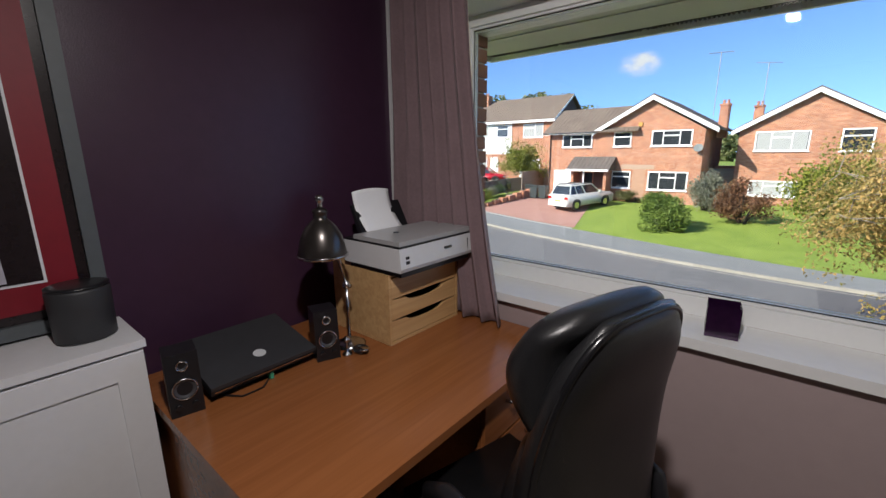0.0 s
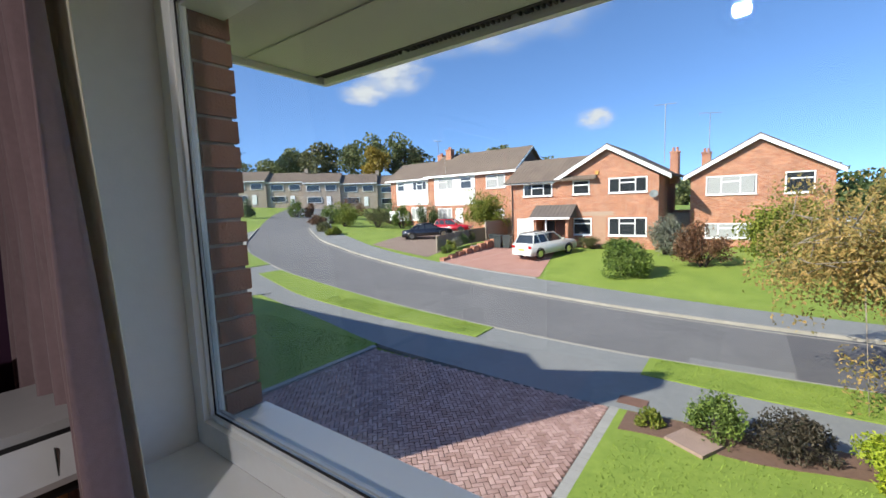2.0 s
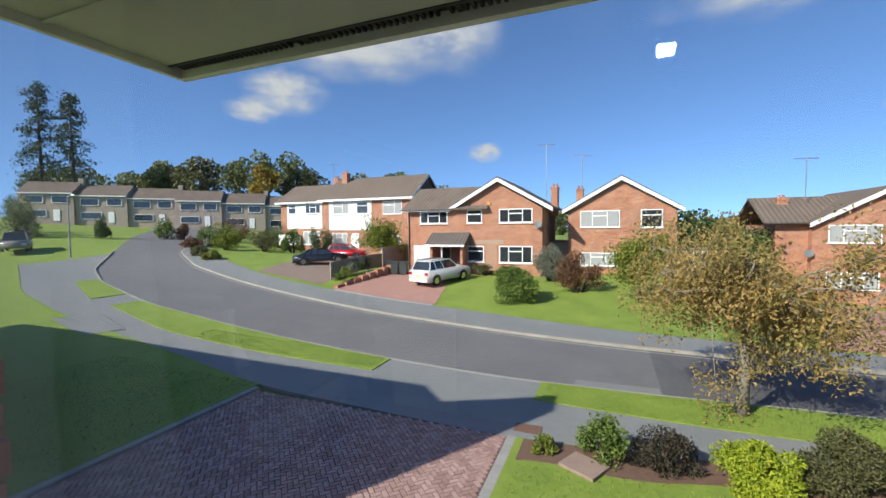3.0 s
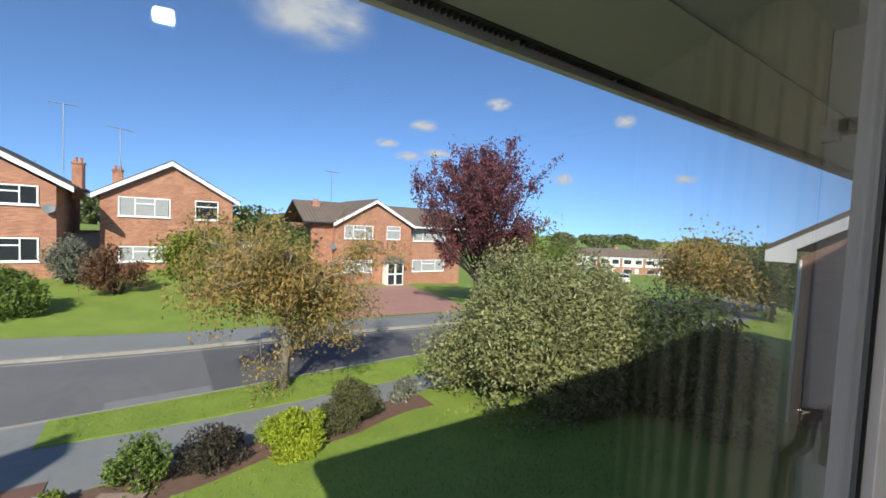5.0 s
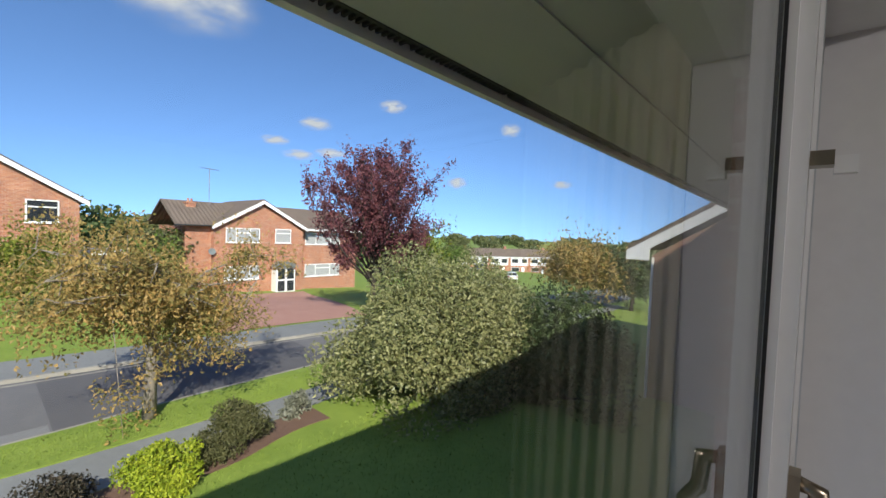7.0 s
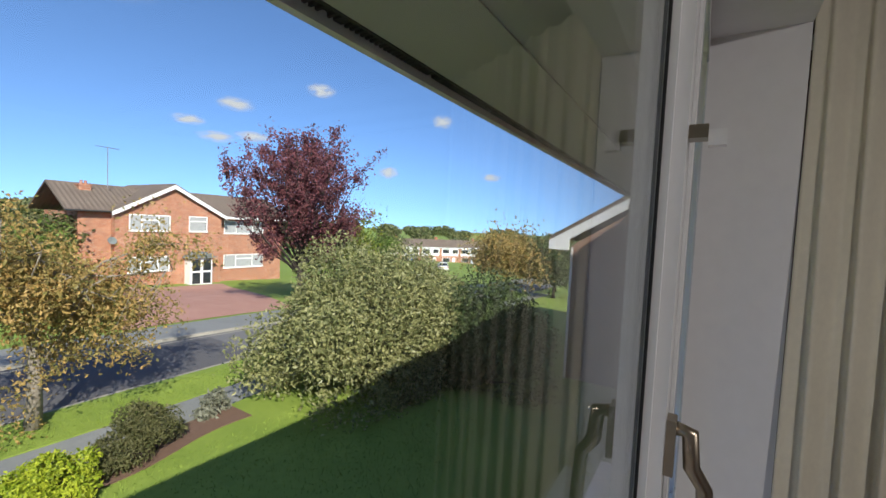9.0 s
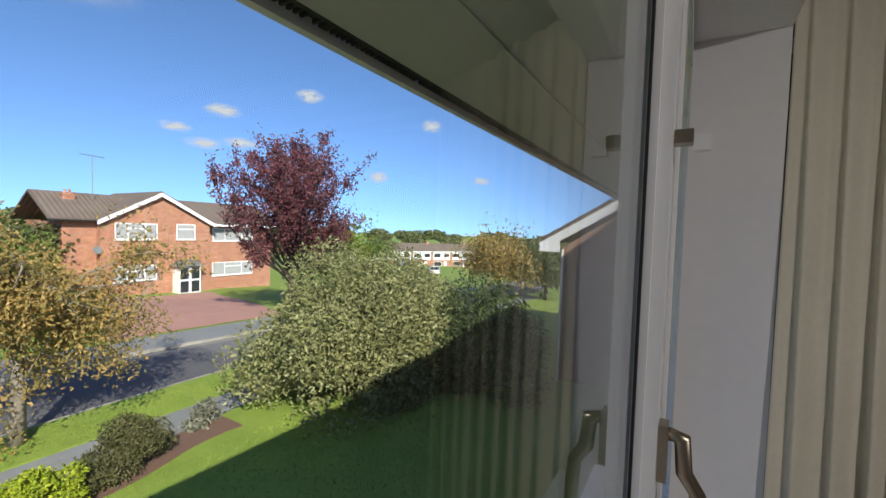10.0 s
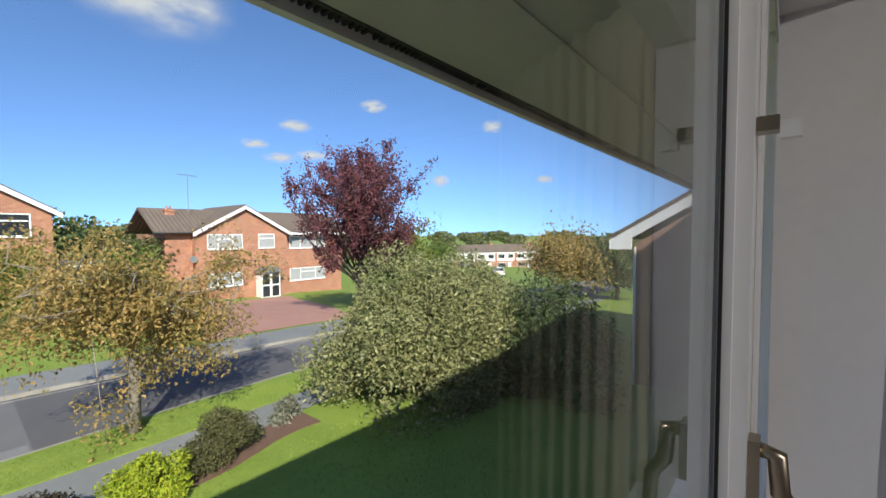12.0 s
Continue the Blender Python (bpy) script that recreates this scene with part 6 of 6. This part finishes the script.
car("parked_car", "red hatchback car parked behind the fence", pose(-24.8, 36.0, zg(-24.8, 36) + 0.03, 0, 0, 15), M_CARRED, 4.1, 1.75, 1.5)
car("parked_van", "grey van parked beyond the bend", pose(-54, 22.2, zg(-54, 22.2) + 0.05, 0, 0, -28), M_CARGREY, 4.8, 1.9, 1.9, 0.2, 0.02, 0.55, "van")
car("parked_car", "blue car parked far down the hill", pose(88, 64, zg(88, 64) + 0.2, 0, 0, 20), M_CARBLUE, 4.3, 1.8, 1.6)
car("parked_car", "white car parked far down the hill", pose(66, 41, zg(66, 41) + 0.1, 0, 0, 40), M_SUVW, 4.2, 1.8, 1.5)


def wheelie_bin(m):
    b = thing("wheelie_bin", "dark plastic wheelie bin beside the drive wall", "bin", m, "wheelie bins")
    part("body", prism([(-0.24, 0.05), (0.24, 0.05), (0.30, 0.95), (-0.30, 0.95)], "y", -0.29, 0.27), M_BIN, b, bevel=0.02)
    part("lid", prism([(-0.34, 0.95), (0.34, 0.95), (0.30, 1.04), (-0.30, 1.04)], "y", -0.33, 0.36), M_BIN, b, bevel=0.015)
    for s in (-1, 1):
        part("wheel", tube([(s * 0.24, 0.27, 0.1), (s * 0.29, 0.27, 0.1)], 0.1, 12), M_TYRE, b)
    return b


b0 = wheelie_bin(pose(-15.45, 28.9, zg(-15.4, 28.9), 0, 0, 10))
copy_thing(b0, pose(-14.75, 29.1, zg(-14.7, 29.1), 0, 0, 5))
copy_thing(b0, pose(-16.1, 29.2, zg(-16.1, 29.2), 0, 0, 20))

# fence beside the upper drive and low brick wall beside the lower one
fence = thing("fence", "weathered grey-brown timber panel fence between drives", "fence")
fa, fb = Vector((-19.0, 25.4)), Vector((-17.4, 35.5))
for k in range(6):
    p, q = fa.lerp(fb, k / 5), fa.lerp(fb, min(1, (k + 1) / 5))
    z = zg(p.x, p.y)
    part("post", box(p.x - 0.06, p.x + 0.06, p.y - 0.06, p.y + 0.06, z - 0.2, z + 1.35 + 0.12 * (k > 3)), M_FENCE, fence)
    if k < 5:
        for j in range(6):
            d = (q - p).normalized()
            zz = z + 0.12 + 0.2 * j
            z2 = zg(q.x, q.y) + 0.12 + 0.2 * j
            n2 = Vector((-d.y, d.x)) * (0.012 + 0.012 * (j % 2))
            bm = bmesh.new()
            v = [bm.verts.new((c.x + n2.x * s, c.y + n2.y * s, zc + dz)) for c, zc in ((p, zz), (q, z2)) for s in (-1, 1) for dz in (0, 0.195)]
            for f in ((0, 1, 3, 2), (4, 6, 7, 5), (0, 4, 5, 1), (2, 3, 7, 6), (0, 2, 6, 4), (1, 5, 7, 3)):
                bm.faces.new([v[i] for i in f])
            part("board", bm, M_FENCE, fence)
tall = thing("fence", "tall dark timber fence beside the garage", "fence")
part("panel", box(-18.6, -15.7, 33.6, 33.66, -2.4, 0.1), M_FENCE, tall)
part("panel", box(-17.05, -16.98, 29.6, 33.55, -2.4, 0.0), M_FENCE, tall)
side = thing("fence", "tall timber gate between the brick houses", "fence")
part("panel", box(-4.3, -2.8, 35.0, 35.06, -2.4, 0.3), M_FENCE, side)
lw = thing("garden_wall", "low red brick wall that edges the pink drive", "wall")
la, lb = Vector((-17.2, 23.4)), Vector((-15.9, 29.6))
for k in range(8):
    p, q = la.lerp(lb, k / 8), la.lerp(lb, (k + 1) / 8)
    z, hgt = zg(p.x, p.y), 0.22 + 0.07 * k
    part("brick_run", box(min(p.x, q.x) - 0.11, max(p.x, q.x) + 0.11, p.y, q.y - 0.002, z - 0.3, z + hgt), M_BRICK, lw)
lamp = thing("street_lamp", "slim grey street lamp beyond the bend", "street lamp", pose(-46, 22.6, zg(-46, 22.6)))
part("pole", tube([(0, 0, 0), (0, 0, 5.6)], [0.08, 0.045], 8), M_POLE, lamp)
part("lantern", tube([(0, 0, 5.55), (0.4, 0.1, 5.75), (0.9, 0.2, 5.75)], [0.04, 0.09, 0.06], 8), M_POLE, lamp)
cover = part("drain_cover", box(-0.3, 0.3, -0.2, 0.2, 0.0, 0.012), mat("rusty_iron", (0.16, 0.085, 0.06), 0.8), None)
cover.matrix_basis = pose(-1.35, 9.05, zg(-1.3, 9) + 0.003)
tagged(cover, "rusty iron inspection cover in the pavement", "drain cover")

# ---- clouds, far away ----
M_CLOUD = cloud_mat()


def cloud(az, el, wide, high, strength=1.0, turn=0.0):
    """A ragged cloud 1.5 km off; az from straight ahead, clockwise."""
    d, a, e = 1500, radians(az), radians(el)
    p = Vector((0.5 + d * math.cos(e) * math.sin(a), d * math.cos(e) * math.cos(a), 1.65 + d * math.sin(e)))
    ob = grid_mesh("cloud", lambda u, v: (2 * u - 1, 2 * v - 1, 0), 1, 1, M_CLOUD, False)
    k = d * math.tan(radians(1))
    ob.matrix_basis = look(p, (0.5, 0, 1.65), turn) @ Matrix.Diagonal((wide * k / 2, high * k / 2, 1, 1))
    ob.visible_shadow = False
    return tagged(ob, "soft white cloud in the blue sky", "cloud", "clouds", "structure")


CLOUDS = [(-33, 23, 30, 13), (-22, 25, 22, 15), (-42, 17, 14, 8), (-46, 14.5, 9, 4.5), (16, 25, 20, 11), (12, 28, 12, 8), (-16, 10, 7, 4), (31, 13.5, 6, 2.4), (41, 16.5, 5, 2.6), (29, 9.5, 6, 2), (26, 11, 5, 1.8), (33, 10, 6, 1.8), (57, 14, 4, 2.6), (50, 7, 4, 2.4), (64, 7, 4, 1.6), (68, 13.5, 3.5, 2.2)]
for row in CLOUDS:
    cloud(*row)

# ---- kerbs, pavers and edging, piece by piece ----
def kerb_line(fn, x0, x1, side, name, label, step=0.92):
    k = thing(name, label, "kerb", kind="structure")
    bm0 = box(-0.455, 0.455, -0.065, 0.065, -0.16, 0.0)
    first = part("kerb_stone", bm0, M_KERB, k, bevel=0.012)
    x, i = x0, 0
    while x < x1:
        d = Vector((step, fn(x + 0.46) - fn(x - 0.46))).normalized()
        drop = 0.0
        ob = first if i == 0 else first.copy()
        if i:
            scene.collection.objects.link(ob)
        y = fn(x) + side
        slope = math.degrees(math.atan((zg(x + 0.4, fn(x + 0.4)) - zg(x - 0.4, fn(x - 0.4))) / 0.8))
        ob.matrix_basis = pose(x, y, zg(x, y) + 0.012 + 0.006 * math.sin(i * 12.9), 0, -slope, math.degrees(math.atan2(d.y, d.x)))
        x += step * d.x
        i += 1


kerb_line(near_kerb, -46, 30, -0.06, "kerb_near", "concrete kerb stones along the near verge")
kerb_line(far_kerb, -48, 34, 0.06, "kerb_far", "concrete kerb stones along the opposite pavement")
for nm, fn, off, a, b in (("road_channel_far", far_kerb, -0.30, -48, 34), ("road_channel_near", near_kerb, 0.10, -46, 30)):
    struct(ribbon(nm, lambda x, fn=fn, off=off: fn(x) + off, lambda x, fn=fn, off=off: fn(x) + off + 0.08, a, b, 110, 1, -0.092, M_KERB, 0.008), "pale concrete channel along the road edge")
edge = thing("drive_edging", "grey block edging round the drive", "edging", kind="structure")
e0 = part("block", box(-0.098, 0.098, -0.098, 0.098, -0.06, 0), M_EDGING, edge, bevel=0.006)
spots = [(-1.62, 0.5 + 0.2 * k) for k in range(41)] + [(-9.19, 0.5 + 0.2 * k) for k in range(42)]
for i, (x, y) in enumerate(spots):
    o = e0 if i == 0 else e0.copy()
    if i:
        scene.collection.objects.link(o)
    o.location = (x, y, zg(x, y) + 0.008)


def pavers():
    """Block paving in herringbone; the stretch by the sunlit corner piece by piece, the rest joined."""
    bed = bpy.data.objects["drive_bed"]
    rng = random.Random(3)
    w, l = 0.1, 0.2
    me = None
    V, F = [], []
    count = 0
    cand = []
    for i in range(-60, 140):
        for j in range(-60, 140):
            # herringbone on a 0.1 m lattice: pairs of blocks step along the diagonal
            if (i - j) % 4 == 0:
                cand.append((i * w, j * w, l, w))
            if (i - j) % 4 == 3:
                cand.append((i * w, j * w, w, l))
    S, C = math.sin(radians(45)), math.cos(radians(45))
    for bx, by, lx, ly in cand:
        cx, cy = bx + lx / 2, by + ly / 2
        x, y = -5.4 + (cx - 4) * C - (cy - 4) * S, 4.4 + (cx - 4) * S + (cy - 4) * C
        if not (-9.02 < x < -1.82 and 0.5 < y < 8.55):
            continue
        z = zg(x, y) + rng.uniform(-0.004, 0.004)
        tx, tyy = rng.uniform(-0.012, 0.012), rng.uniform(-0.012, 0.012)
        hx, hy = lx / 2 - 0.004, ly / 2 - 0.004
        ring = []
        for sx, sy, ins, dz in ((-1, -1, 0, -0.04), (1, -1, 0, -0.04), (1, 1, 0, -0.04), (-1, 1, 0, -0.04), (-1, -1, 0.006, 0), (1, -1, 0.006, 0), (1, 1, 0.006, 0), (-1, 1, 0.006, 0)):
            ax, ay = sx * (hx - ins), sy * (hy - ins)
            ring.append((ax * C - ay * S, ax * S + ay * C, dz + tx * ax + tyy * ay))
        faces = [(4, 5, 6, 7), (0, 1, 5, 4), (1, 2, 6, 5), (2, 3, 7, 6), (3, 0, 4, 7)]
        near = -4.6 < x < -1.82 and 6.9 < y
        if near and count < 290:
            count += 1
            key = "paver_a" if lx > ly else "paver_b"
            m = bpy.data.meshes.get(key)
            if not m:
                m = bpy.data.meshes.new(key)
                m.from_pydata(ring, [], faces)
                m.materials.append(M_PAVER)
            o = new("paver", m)
            o.parent = bed
            o.location = (x, y, z)
        else:
            k = len(V)
            V += [(x + a, y + b, z + c) for a, b, c in ring]
            F += [tuple(k + q for q in f) for f in faces]
    me = bpy.data.meshes.new("pavers_rest")
    me.from_pydata(V, [], F)
    me.materials.append(M_PAVERI)
    o = new("pavers_rest", me)
    o.parent = bed
    o["kind"] = "stuff"


pavers()


def grass():
    """Short blades over the nearer lawns and verges."""
    rng = np.random.default_rng(77)
    V, F = [], []
    areas = [(-1.3, 9.5, 3.8, 8.2, 9000), (-1.3, 9.0, 10.6, 12.1, 11000), (-16, -6.9, 11.4, 12.9, 7000), (-16, -9.4, 4.0, 9.0, 5000)]
    for x0, x1, y0, y1, n in areas:
        for x, y, a, h, t in zip(rng.uniform(x0, x1, n), rng.uniform(y0, y1, n), rng.uniform(0, 6.28, n), rng.uniform(0.02, 0.05, n), rng.normal(0, 0.02, n)):
            if y0 > 9 and not (verge_in(x) + 0.05 < y < near_kerb(x) - 0.2):
                continue
            if y0 < 9 and y > near_back(x) - (1.05 if x > -1.4 else 0.1):
                continue
            z = zg(x, y) + 0.02
            k = len(V)
            c, s = 0.012 * math.cos(a), 0.012 * math.sin(a)
            V += [(x - c, y - s, z), (x + c, y + s, z), (x + t, y + t, z + h)]
            F.append((k, k + 1, k + 2))
    me = bpy.data.meshes.new("grass_blades")
    me.from_pydata(V, [], F)
    me.materials.append(M_GRASS)
    tagged(new("grass_blades", me), "short blades of the mown lawn", "grass", kind="stuff")


grass()
